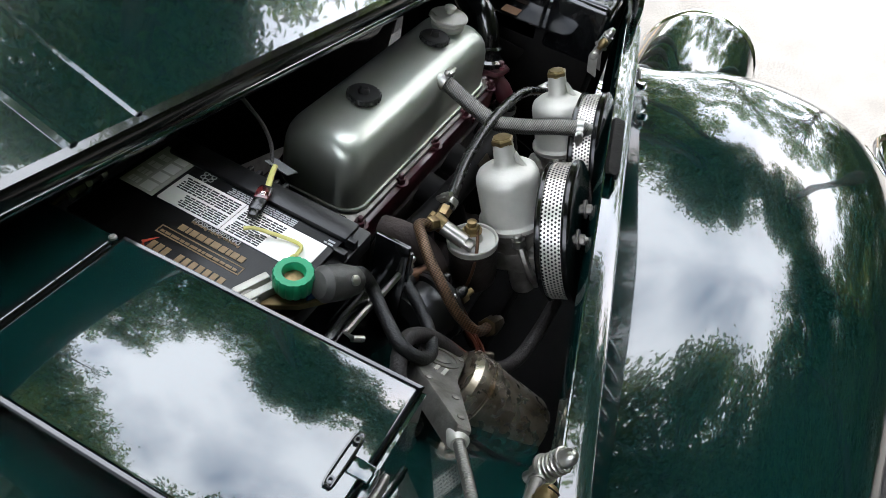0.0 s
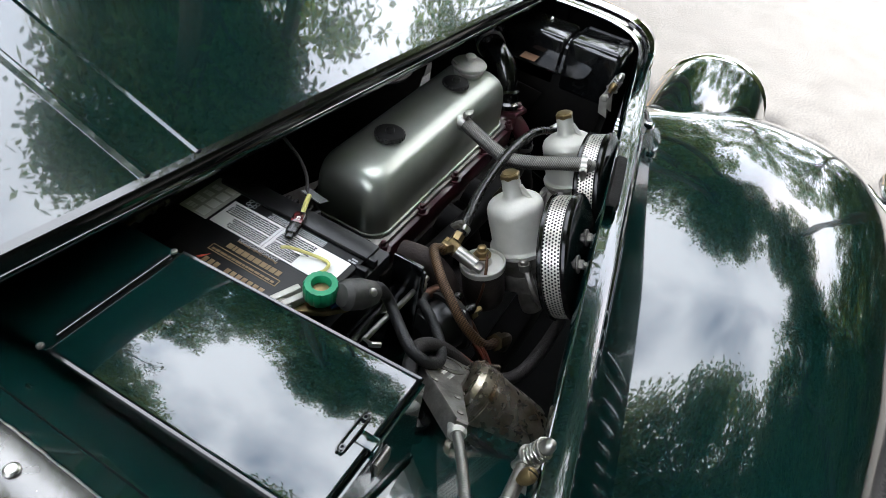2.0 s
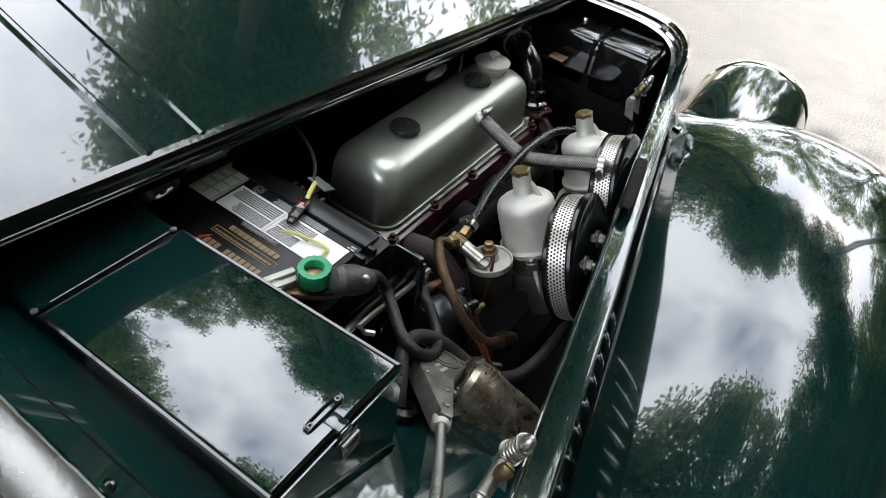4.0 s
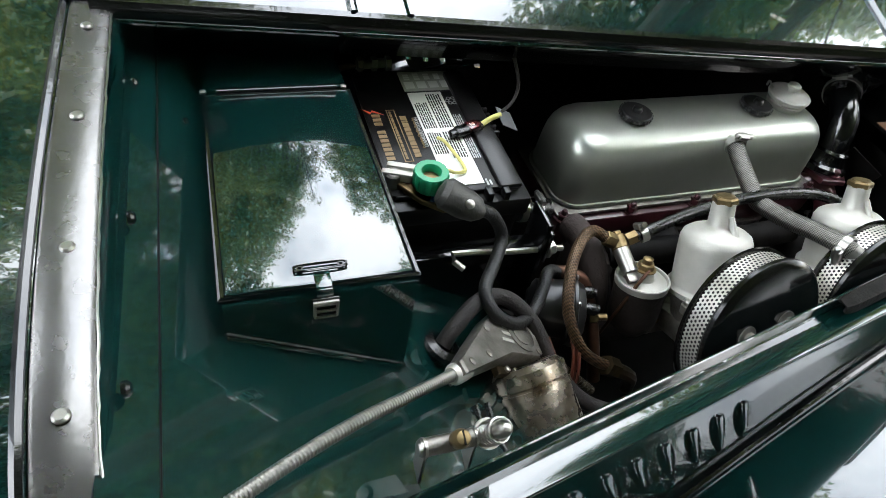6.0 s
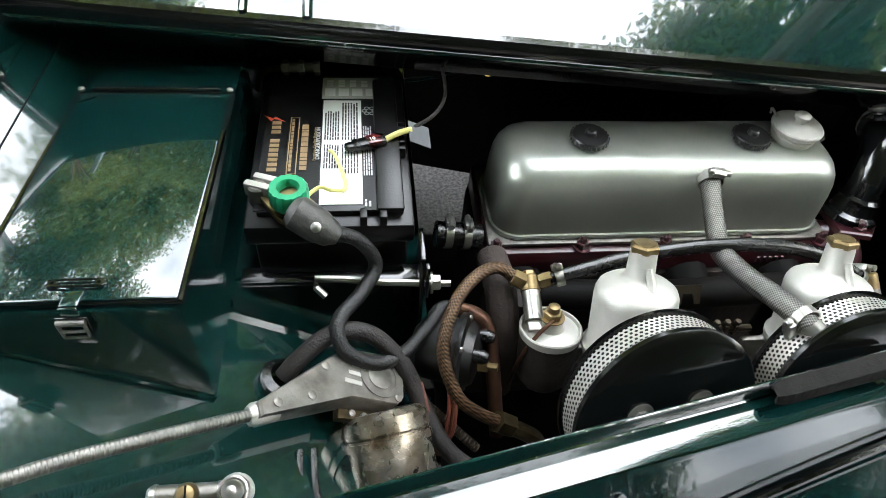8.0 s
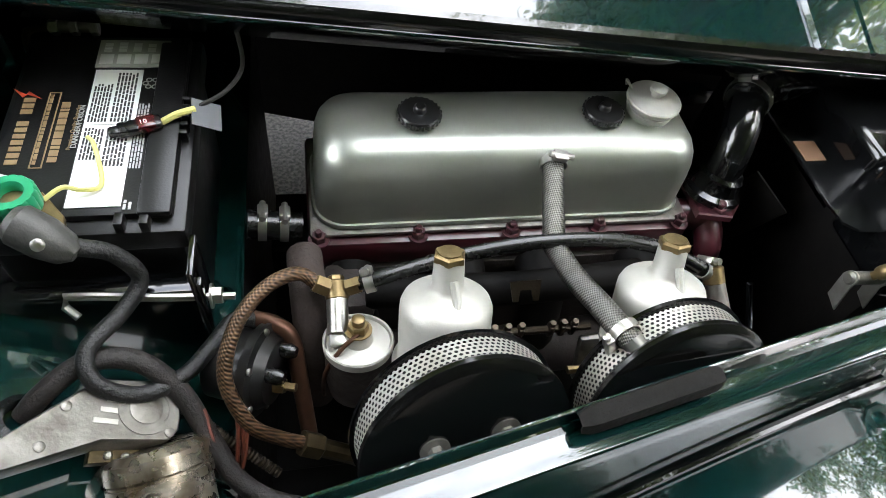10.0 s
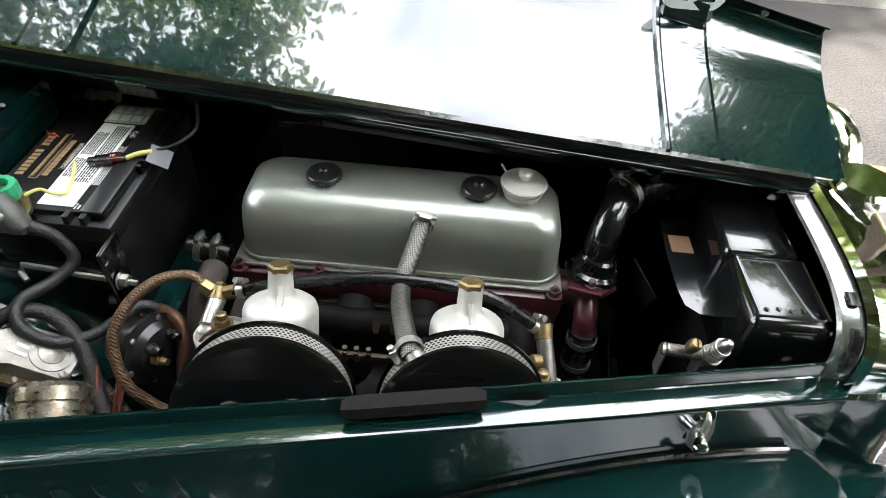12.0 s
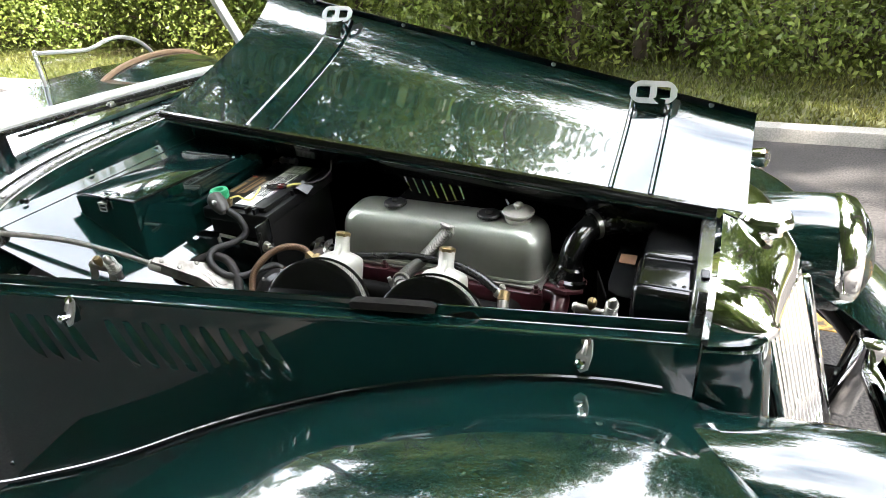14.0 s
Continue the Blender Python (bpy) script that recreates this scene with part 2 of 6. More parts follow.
def braided(name, a, b, scale, metal=0.3, low=0.4, high=1.5):
    """A woven cover of fine strands with a soft relief."""
    mat = material(name, a, 0.42, metal, b, 90, 0.6)
    nodes, links = mat.node_tree.nodes, mat.node_tree.links
    bsdf = nodes["Principled BSDF"]
    tc = nodes.new("ShaderNodeTexCoord")
    weave = []
    for direction in ((1.0, 0.9, 1.1), (1.0, -1.1, 0.9)):
        turn = nodes.new("ShaderNodeVectorMath")
        turn.operation = "DOT_PRODUCT"
        turn.inputs[1].default_value = [c * scale for c in direction]
        links.new(tc.outputs["Object"], turn.inputs[0])
        wave = nodes.new("ShaderNodeMath")
        wave.operation = "SINE"
        links.new(turn.outputs["Value"], wave.inputs[0])
        weave.append(wave.outputs[0])
    both = nodes.new("ShaderNodeMath")
    both.operation = "MULTIPLY"
    links.new(weave[0], both.inputs[0])
    links.new(weave[1], both.inputs[1])
    rng = nodes.new("ShaderNodeMapRange")
    rng.inputs[1].default_value, rng.inputs[2].default_value = -1.0, 1.0
    rng.inputs[3].default_value, rng.inputs[4].default_value = low, high
    links.new(both.outputs[0], rng.inputs[0])
    mul = nodes.new("ShaderNodeVectorMath")
    mul.operation = "SCALE"
    links.new(bsdf.inputs["Base Color"].links[0].from_socket, mul.inputs[0])
    links.new(rng.outputs[0], mul.inputs["Scale"])
    links.new(mul.outputs[0], bsdf.inputs["Base Color"])
    bp = nodes.new("ShaderNodeBump")
    bp.inputs["Strength"].default_value, bp.inputs["Distance"].default_value = 0.35, 0.001
    links.new(both.outputs[0], bp.inputs["Height"])
    links.new(bp.outputs["Normal"], bsdf.inputs["Normal"])
    return mat


BRAID = braided("braided_fuel_hose", (0.046, 0.025, 0.013), (0.105, 0.061, 0.032), 1050, 0.5, 0.05, 2.3)
BRAID_GREY = braided("grey_braided_hose", (0.12, 0.116, 0.104), (0.19, 0.184, 0.167), 1300, 0.95, 0.25, 1.5)

GLASS = bpy.data.materials.new("clear_glass")
GLASS.use_nodes = True
GLASS.node_tree.nodes["Principled BSDF"].inputs["Transmission Weight"].default_value = 1.0
GLASS.node_tree.nodes["Principled BSDF"].inputs["Roughness"].default_value = 0.02


# ---- mesh helpers ----
class Shape:
    """Collects vertices and faces of one mesh."""

    def __init__(self):
        self.v, self.f = [], []

    def add(self, verts, faces, m=None):
        n = len(self.v)
        self.v += [(m @ Vector(p)) if m is not None else Vector(p) for p in verts]
        self.f += [tuple(i + n for i in face) for face in faces]
        return self

    def box(self, lo, hi, r=0.0, m=None, seg=2):
        """A box from corner to corner with rounded edges."""
        bm = bmesh.new()
        bmesh.ops.create_cube(bm, size=1.0)
        size = [b - a for a, b in zip(lo, hi)]
        for v in bm.verts:
            v.co = Vector([a + (c + 0.5) * s for a, c, s in zip(lo, v.co, size)])
        if r:
            bmesh.ops.bevel(bm, geom=bm.edges[:], offset=min(r, 0.49 * min(size)), segments=seg, profile=0.5, affect="EDGES")
        bm.verts.index_update()
        self.add([v.co.copy() for v in bm.verts], [[v.index for v in face.verts] for face in bm.faces], m)
        bm.free()
        return self

    def lathe(self, profile, m=None, n=28, arc=None):
        """Turns (radius, height) pairs round the local z axis; both ends are closed."""
        verts = [(r * math.cos(2 * math.pi * k / n), r * math.sin(2 * math.pi * k / n), z) for r, z in profile for k in range(n)]
        faces = [(i * n + k, i * n + (k + 1) % n, (i + 1) * n + (k + 1) % n, (i + 1) * n + k) for i in range(len(profile) - 1) for k in range(n)]
        faces += [tuple(range(n - 1, -1, -1)), tuple((len(profile) - 1) * n + k for k in range(n))]
        return self.add(verts, faces, m)

    def ring(self, profile, m=None, n=32):
        """Turns a closed profile of (radius, height) pairs round the local z axis."""
        p = len(profile)
        verts = [(r * math.cos(2 * math.pi * k / n), r * math.sin(2 * math.pi * k / n), z) for r, z in profile for k in range(n)]
        faces = [(i * n + k, i * n + (k + 1) % n, ((i + 1) % p) * n + (k + 1) % n, ((i + 1) % p) * n + k) for i in range(p) for k in range(n)]
        return self.add(verts, faces, m)

    def prism(self, poly, z0, z1, m=None, inset=0.0):
        """An outline in the local xy plane, extruded along z, its top edge drawn in by inset."""
        n = len(poly)
        cx, cy = sum(p[0] for p in poly) / n, sum(p[1] for p in poly) / n

        def shrink(p):
            d = math.hypot(p[0] - cx, p[1] - cy) or 1
            return (p[0] - (p[0] - cx) / d * inset, p[1] - (p[1] - cy) / d * inset)
        if inset:
            rows = [[(*p, z0) for p in poly], [(*p, z1 - inset) for p in poly], [(*shrink(p), z1) for p in poly]]
        else:
            rows = [[(*p, z0) for p in poly], [(*p, z1) for p in poly]]
        verts = [p for row in rows for p in row]
        faces = [(i * n + k, i * n + (k + 1) % n, (i + 1) * n + (k + 1) % n, (i + 1) * n + k) for i in range(len(rows) - 1) for k in range(n)]
        faces += [tuple(range(n - 1, -1, -1)), tuple((len(rows) - 1) * n + k for k in range(n))]
        return self.add(verts, faces, m)

    def hexagon(self, r, z0, z1, m=None):
        return self.prism([(r * math.cos(math.pi * k / 3), r * math.sin(math.pi * k / 3)) for k in range(6)], z0, z1, m, inset=0.12 * r)

    def tube(self, pts, r, n=10, steps=6, closed=False, wave=0.0, pitch=0.004):
        """A round bar along a smooth line through the points. r: one radius or one for each end. wave: ribs of that depth."""
        path = smooth_line([Vector(p) for p in pts], steps, closed)
        if wave:
            length = sum((b - a).length for a, b in zip(path, path[1:]))
            path = resample(path, max(8, int(length / pitch * 4)))
        side, verts = None, []
        for i, p in enumerate(path):
            a, b = (path[i - 1], path[(i + 1) % len(path)]) if closed else (path[max(i - 1, 0)], path[min(i + 1, len(path) - 1)])
            way = (b - a).normalized()
            if side is None:
                side = way.orthogonal().normalized()
            side = (side - way * side.dot(way)).normalized()
            up = way.cross(side)
            u = i / max(1, len(path) - 1)
            rad = (r[0] + (r[1] - r[0]) * u if isinstance(r, tuple) else r) - (wave if i % 4 >= 2 else 0.0)
            verts += [p + rad * (math.cos(2 * math.pi * k / n) * side + math.sin(2 * math.pi * k / n) * up) for k in range(n)]
        rows = len(path)
        faces = [(i * n + k, i * n + (k + 1) % n, ((i + 1) % rows) * n + (k + 1) % n, ((i + 1) % rows) * n + k)
                 for i in range(rows if closed else rows - 1) for k in range(n)]
        if not closed:
            faces += [tuple(range(n - 1, -1, -1)), tuple((rows - 1) * n + k for k in range(n))]
        return self.add(verts, faces)

    def sheet(self, rows, thick, skip=()):
        """A plate of some thickness over a grid of points (rows of equal length)."""
        nu, nv = len(rows), len(rows[0])
        grid = [[Vector(p) for p in row] for row in rows]
        normal = []
        for i in range(nu):
            for j in range(nv):
                du = grid[min(i + 1, nu - 1)][j] - grid[max(i - 1, 0)][j]
                dv = grid[i][min(j + 1, nv - 1)] - grid[i][max(j - 1, 0)]
                normal.append(du.cross(dv).normalized() if du.cross(dv).length > 1e-12 else Vector((0, 0, 1)))
        top = [p for row in grid for p in row]
        low = [p - q * thick for p, q in zip(top, normal)]
        at = lambda i, j: i * nv + j
        n = nu * nv
        faces = []
        for i in range(nu - 1):
            for j in range(nv - 1):
                if (i, j) in skip:
                    continue
                q = (at(i, j), at(i + 1, j), at(i + 1, j + 1), at(i, j + 1))
                faces += [q, tuple(k + n for k in reversed(q))]
        for i in range(nu - 1):
            for j in (0, nv - 1):
                a, b = at(i, j), at(i + 1, j)
                faces.append((a, b, b + n, a + n) if j else (b, a, a + n, b + n))
        for j in range(nv - 1):
            for i in (0, nu - 1):
                a, b = at(i, j), at(i, j + 1)
                faces.append((b, a, a + n, b + n) if i else (a, b, b + n, a + n))
        return self.add(top + low, faces)


def smooth_line(pts, steps, closed=False):
    """A smooth line through the points."""
    if len(pts) < 3:
        return pts
    n, out = len(pts), []
    for i in range(n if closed else n - 1):
        p0, p1, p2, p3 = (pts[(i + k) % n] if closed else pts[min(max(i + k, 0), n - 1)] for k in (-1, 0, 1, 2))
        for s in range(steps):
            t = s / steps
            out.append(0.5 * ((2 * p1) + (p2 - p0) * t + (2 * p0 - 5 * p1 + 4 * p2 - p3) * t * t + (3 * p1 - p0 - 3 * p2 + p3) * t ** 3))
    return out if closed else out + [pts[-1]]


def resample(path, count):
    lengths = [0.0]
    for a, b in zip(path, path[1:]):
        lengths.append(lengths[-1] + (b - a).length)
    out, j = [], 0
    for k in range(count + 1):
        s = lengths[-1] * k / count
        while j < len(path) - 2 and lengths[j + 1] < s:
            j += 1
        out.append(path[j].lerp(path[j + 1], (s - lengths[j]) / max(1e-9, lengths[j + 1] - lengths[j])))
    return out


def along(p, d, spin=0.0):
    """A pose at p whose local z axis points along d."""
    return Matrix.Translation(p) @ Vector(d).to_track_quat("Z", "Y").to_matrix().to_4x4() @ pose(0, 0, 0, 0, 0, spin)


def mesh_of(name, shape, mat, sharp=35):
    me = bpy.data.meshes.new(name)
    me.from_pydata([tuple(p) for p in shape.v], [], shape.f)
    me.materials.append(mat)
    me.validate()
    me.polygons.foreach_set("use_smooth", [True] * len(me.polygons))
    me.set_sharp_from_angle(angle=radians(sharp))
    me.update()
    return me


def part(name, shape, mat, parent, label="", sharp=35):
    ob = new(name, mesh_of(name, shape, mat, sharp))
    if parent is not None:
        ob.parent = parent
    if label:
        ob["label"] = label
    return ob


def thing(name, label, category, m=None, group="", kind=""):
    """An empty that holds the parts of a thing."""
    ob = new(name)
    ob.empty_display_size = 0.05
    if m is not None:
        ob.matrix_basis = m
    return tagged(ob, label, category, group, kind)


def solid(name, shape, mat, label, category, group="", kind="", sharp=35):
    """A thing that is one mesh."""
    return tagged(part(name, shape, mat, None, "", sharp), label, category, group, kind)


# ---- the ground, road and verge ----
def flat(name, x0, x1, y0, y1, z, mat, depth=0.1):
    return Shape().box((x0, y0, z - depth), (x1, y1, z), 0)


ground = tagged(part("ground", Shape().box((-300, -300, -0.5), (300, 300, -0.04)), SOIL, None), "earth and grass verge reaching into the distance", "ground", kind="structure")
road = tagged(part("road", Shape().box((-60, -5.5, -0.3), (60, 3.396, 0.0)), ASPHALT, None), "grey asphalt road dappled with sunlight", "road", kind="structure")
kerb = thing("kerb", "pale weathered concrete kerb along the grass", "kerb", kind="structure")
for k in range(-14, 15):
    part("kerbstone", Shape().box((k * 1.8 + 0.006, 3.400, -0.2), (k * 1.8 + 1.794, 3.53, 0.09), 0.02), KERB, kerb)
for k, (ya, yb) in enumerate(((1.36, 1.47), (1.60, 1.71))):
    tagged(part("road_line", Shape().box((-40, ya, -0.02), (40, yb, 0.004)), LINE, None), "worn yellow painted line on the asphalt", "road marking", group="double yellow line", kind="structure")
tagged(part("verge", Shape().box((-60, 3.534, -0.2), (60, 40, 0.06)), SOIL, None), "grassy earth verge behind the kerb", "verge", kind="structure")


def blades(name, boxes, count, size, mat, label, category, tall=1.0):
    """Many small upright leaves strewn over boxes of ground."""
    rng = np.random.default_rng(5)
    x0, x1, y0, y1, z = boxes
    c = np.stack([rng.uniform(x0, x1, count), rng.uniform(y0, y1, count), np.full(count, z)], 1)
    a = rng.uniform(0, 2 * np.pi, count)
    h = size * rng.uniform(0.5, 1.5, count) * tall
    w = size * rng.uniform(0.15, 0.4, count)
    lean = rng.normal(0, 0.35, (count, 2)) * h[:, None]
    s = np.stack([np.cos(a) * w, np.sin(a) * w, np.zeros(count)], 1)
    top = c + np.stack([lean[:, 0], lean[:, 1], h], 1)
    verts = np.stack([c - s, c + s, top], 1).reshape(-1, 3)
    me = bpy.data.meshes.new(name)
    me.from_pydata(verts.tolist(), [], np.arange(count * 3).reshape(-1, 3).tolist())
    me.materials.append(mat)
    return tagged(new(name, me), label, category, kind="stuff")


blades("grass", (-9, 9, 3.53, 6.6, 0.06), 110000, 0.034, GRASS, "short sunlit green grass on the verge", "grass")


# ---- trees ----
def leaf_cloud(centres, radii, per, size, seed):
    """Small bent leaves in clumps round the centres."""
    rng = np.random.default_rng(seed)
    centres, radii = np.array(centres), np.array(radii)
    n = len(centres) * per
    c = np.repeat(centres, per, 0) + rng.normal(0, 0.45, (n, 3)) * np.repeat(radii, per)[:, None]
    a, b = rng.normal(0, 1, (n, 3)), rng.normal(0, 1, (n, 3))
    a /= np.linalg.norm(a, axis=1, keepdims=True)
    b -= a * (a * b).sum(1, keepdims=True)
    b /= np.linalg.norm(b, axis=1, keepdims=True)
    s = size * rng.uniform(0.5, 1.4, n)[:, None]
    verts = np.stack([c - a * s, c - b * s * 0.45, c + a * s, c + b * s * 0.45], 1).reshape(-1, 3)
    return verts, np.arange(n * 4).reshape(-1, 4)


def leaf_part(name, verts, faces, mat, parent):
    me = bpy.data.meshes.new(name)
    me.from_pydata(verts.tolist(), [], faces.tolist())
    me.materials.append(mat)
    ob = new(name, me)
    ob.parent = parent
    return ob


def tree(seed, height, spread, crown_low, clumps, per, size, mat, trunk_r, label, m, lean=(0, 0)):
    rng = random.Random(seed)
    t = thing("tree", label, "tree", m)
    top = Vector((lean[0], lean[1], height * 0.85))
    trunk = Shape().tube([(0, 0, -0.1), (0.05 * rng.uniform(-1, 1), 0.05, height * 0.3), top * 0.62, top], (trunk_r, trunk_r * 0.25), 10, 6)
    centres, radii = [], []
    for k in range(clumps):
        u = rng.uniform(crown_low, 1.0)
        wide = spread * math.sqrt(max(0.05, 1 - ((u - (crown_low + 0.25)) / (1.05 - crown_low)) ** 2)) * rng.uniform(0.25, 1.0)
        a = rng.uniform(0, 2 * math.pi)
        base = top * u
        c = Vector((base.x + wide * math.cos(a), base.y + wide * math.sin(a), height * u + rng.uniform(-0.3, 0.3)))
        centres.append(c)
        radii.append(rng.uniform(0.35, 0.8) * max(0.5, spread / 3))
        if k % 3 == 0:
            trunk.tube([top * (u * 0.72), (top * (u * 0.8) + c) / 2 + Vector((0, 0, 0.15)), c], (trunk_r * 0.35, 0.012), 6, 4)
    part("trunk", trunk, BARK, t)
    verts, faces = leaf_cloud(centres, radii, per, size, seed)
    leaf_part("crown", verts, faces, mat, t)
    return t


WOOD_LABEL = "tall leafy green tree in the roadside wood"
wood_a = tree(11, 13.0, 2.9, 0.18, 105, 130, 0.12, LEAF, 0.15, WOOD_LABEL, pose(-5.2, 9.2, 0))
wood_b = tree(12, 13.5, 3.2, 0.2, 120, 130, 0.12, LEAF, 0.18, WOOD_LABEL, pose(-3.0, 11.6, 0, rz=40))
rng = random.Random(4)
for k in range(3, 6):
    x = -10.6 + k * 1.9 + rng.uniform(-0.6, 0.6)
    copy_thing(wood_a if k % 2 else wood_b, pose(x, 8.4 + rng.uniform(0, 4.5), 0, 0, 0, rng.uniform(0, 360)))
low = tree(14, 10.5, 2.7, 0.12, 120, 140, 0.11, LEAF, 0.12, "slender green tree at the verge", pose(5.0, 14.2, 0))
for x, y, a in ((7.6, 14.4, 40), (-4.6, 7.4, 165), (5.2, 10.5, 100), (-18.5, 13.5, 30), (-20.5, 10.2, 140), (-19.5, 16.5, 290), (11.0, 10.4, 220), (13.0, 9.0, 280), (15.2, 9.9, 20), (3.8, -8.2, 70), (6.4, -8.9, 110), (9.2, -8.6, 150), (11.4, -8.9, 200), (13.6, -8.2, 260), (16.0, -7.6, 310), (18.2, -9.0, 30)):
    copy_thing(low, pose(x, y, 0, 0, 0, a))
for x, y, a in ((11.0, 11.0, 10), (9.2, 12.8, 130), (12.2, 8.8, 250)):
    copy_thing(wood_b, pose(x, y, 0, 0, 0, a))
copy_thing(wood_a, pose(-1.8, 11.2, 0, 0, 0, 200))
copy_thing(wood_a, pose(-2.4, 10.4, 0, 0, 0, 320))
shrub = thing("shrub", "dense light green shrub at the wood's edge", "shrub", pose(-5, 5.5, 0))
rr = random.Random(8)
cc = [Vector((rr.uniform(-1.3, 1.3), rr.uniform(-0.5, 0.9), rr.uniform(0.15, 2.6))) for _ in range(46)]
stems = Shape()
for c in cc[::3]:
    stems.tube([(c.x * 0.2, c.y * 0.2, -0.05), (c.x * 0.6, c.y * 0.6, c.z * 0.6), c], (0.03, 0.008), 5, 3)
part("stem", stems, BARK, shrub)
leaf_part("foliage", *leaf_cloud(cc, [0.5] * len(cc), 420, 0.029, 21), LEAF_LIGHT, shrub)
tagged(shrub, group="shrubs along the verge")
for k in range(17):
    copy_thing(shrub, pose(-12.6 + k * 1.0 + rng.uniform(-0.4, 0.4), 5.5 + rng.uniform(-0.1, 0.5), 0, 0, 0, rng.uniform(0, 360)))
for k in range(9):
    copy_thing(shrub, pose(-13 + k * 2.0 + rng.uniform(-0.4, 0.4), 7.3 + rng.uniform(-0.5, 0.8), 0, 0, 0, rng.uniform(0, 360)))
# saplings whose bare trunks stand in the edge of the wood
sapling = tree(23, 5.2, 1.0, 0.46, 36, 110, 0.042, LEAF_LIGHT, 0.075, "slender sapling with a bare trunk at the verge", pose(-0.72, 5.15, 0))
for x, y, a in ((-0.10, 5.25, 60), (-2.3, 5.3, 140), (-3.7, 5.1, 200), (0.30, 5.4, 250), (-5.2, 5.4, 310)):
    copy_thing(sapling, pose(x, y, 0, 0, 0, a))
# the trees on the other side of the road and round the place
far = tree(15, 15.0, 4.0, 0.2, 110, 120, 0.14, LEAF, 0.2, "broad green tree beyond the road", pose(-9, -9, 0))
for x, y, a in ((-4, -10, 20), (1, -11, 80), (6, -12, 150), (17, 8.5, 60), (8.6, -10.2, 240), (20, 1, 120), (19, -5, 200), (-9, -15, 30), (4, -16, 90)):
    copy_thing(far, pose(x, y, 0, 0, 0, a))
# unseen undergrowth row, added to darken what the bonnet side reflects
under = thing("shrub", "unseen dense dark undergrowth added to darken the paint's reflections", "shrub", pose(-18.5, -6.2, 0))
part("stem", stems, BARK, under)
leaf_part("foliage", *leaf_cloud(cc, [0.5] * len(cc), 130, 0.055, 22), UNDER, under)
tagged(under, group="undergrowth beyond the road")
for k in range(20):
    copy_thing(under, pose(-17 + k * 1.5 + rng.uniform(-0.3, 0.3), -6.1 + rng.uniform(-0.2, 0.2), 0, 0, 0, rng.uniform(-25, 25)))
for k in range(19):
    copy_thing(under, pose(-17 + k * 1.9 + rng.uniform(-0.4, 0.4), -6.9 + rng.uniform(-0.5, 0.3), 0, 0, 0, rng.uniform(0, 360)))
    if k % 2 and k < 13:
        copy_thing(far, pose(-17 + k * 1.9, -8.3 + rng.uniform(-0.6, 0.6), 0, 0, 0, rng.uniform(0, 360)))
for k in range(5):
    copy_thing(shrub, pose(-17 + rng.uniform(-0.5, 0.5), -5.4 + k * 2.4, 0, 0, 0, rng.uniform(0, 360)))
# tall trees close to the road
tall = tree(17, 16.0, 4.0, 0.22, 120, 130, 0.14, LEAF, 0.17, "tall old tree with sunlit leaves at the roadside", pose(-5.4, 9.2, 0))
for x, y, a in ((10.6, 6.9, 250), (14.5, 7.4, 60), (-2.8, -6.9, 200), (-6.2, -6.8, 300), (0.9, -7.2, 20)):
    copy_thing(tall, pose(x, y, 0, 0, 0, a))
# trees out of view, placed to shade the car and fill its reflections
def canopy_tree(base, centre, radii, clumps, seed, label):
    """A tall leaning tree whose crown is an uneven mass of clumps round a centre."""
    q = random.Random(seed)
    t = thing("tree", label, "tree", pose(base[0], base[1], 0))
    top = Vector((centre[0] - base[0], centre[1] - base[1], centre[2]))
    limbs = Shape().tube([(0, 0, -0.1), (top.x * 0.1, top.y * 0.1, 3.5), (top.x * 0.4, top.y * 0.4, top.z * 0.6), top * 0.88, top + Vector((0, 0, 0.6))], (0.30, 0.06), 10, 6)
    cs, rs = [], []
    for k in range(clumps):
        a, w, h = q.uniform(0, 2 * math.pi), math.sqrt(q.uniform(0.0, 1.0)), q.uniform(-1.0, 1.0)
        c = top + Vector((radii[0] * w * math.cos(a), radii[1] * w * math.sin(a), radii[2] * h * math.sqrt(1 - 0.6 * w * w)))
        cs.append(c)
        rs.append(q.uniform(0.4, 0.75))
        if k % 4 == 0:
            root = top + Vector((0, 0, min(-1.8 + 1.2 * w, c.z - top.z - 0.3)))
            limbs.tube([root, (root + c) / 2 + Vector((0, 0, 0.15)), c], (0.05, 0.01), 5, 3)
    part("trunk", limbs, BARK, t)
    leaf_part("crown", *leaf_cloud(cs, rs, 140, 0.11, seed), LEAF, t)
    return t


# unseen crown added to cut the sky's light on the near road
canopy_tree((-4.4, -6.3), (-4.0, -3.6, 11.4), (3.4, 2.2, 1.5), 130, 31, "unseen big old tree added to shade the road")
canopy_tree((9.9, 5.3), (9.4, 2.4, 13.0), (2.4, 2.4, 2.0), 120, 37, "old tree reaching over the road ahead")
canopy_tree((-8.0, -6.3), (-7.8, -1.6, 10.8), (2.4, 3.0, 2.6), 170, 39, "old tree reaching over the road behind")
canopy_tree((0.8, -6.4), (0.2, -3.9, 11.2), (4.2, 2.2, 1.5), 190, 41, "old tree reaching over the car")
canopy_tree((6.9, 5.2), (6.6, 2.6, 12.8), (0.8, 0.6, 0.6), 34, 43, "slim tree reaching over the road ahead")
canopy_tree((8.8, 5.4), (7.8, 4.0, 11.3), (2.4, 1.8, 2.2), 150, 47, "old tree leaning over the road ahead")
canopy_tree((4.4, -6.4), (4.0, -4.1, 11.0), (2.6, 1.8, 1.5), 130, 49, "old tree reaching over the roadside")
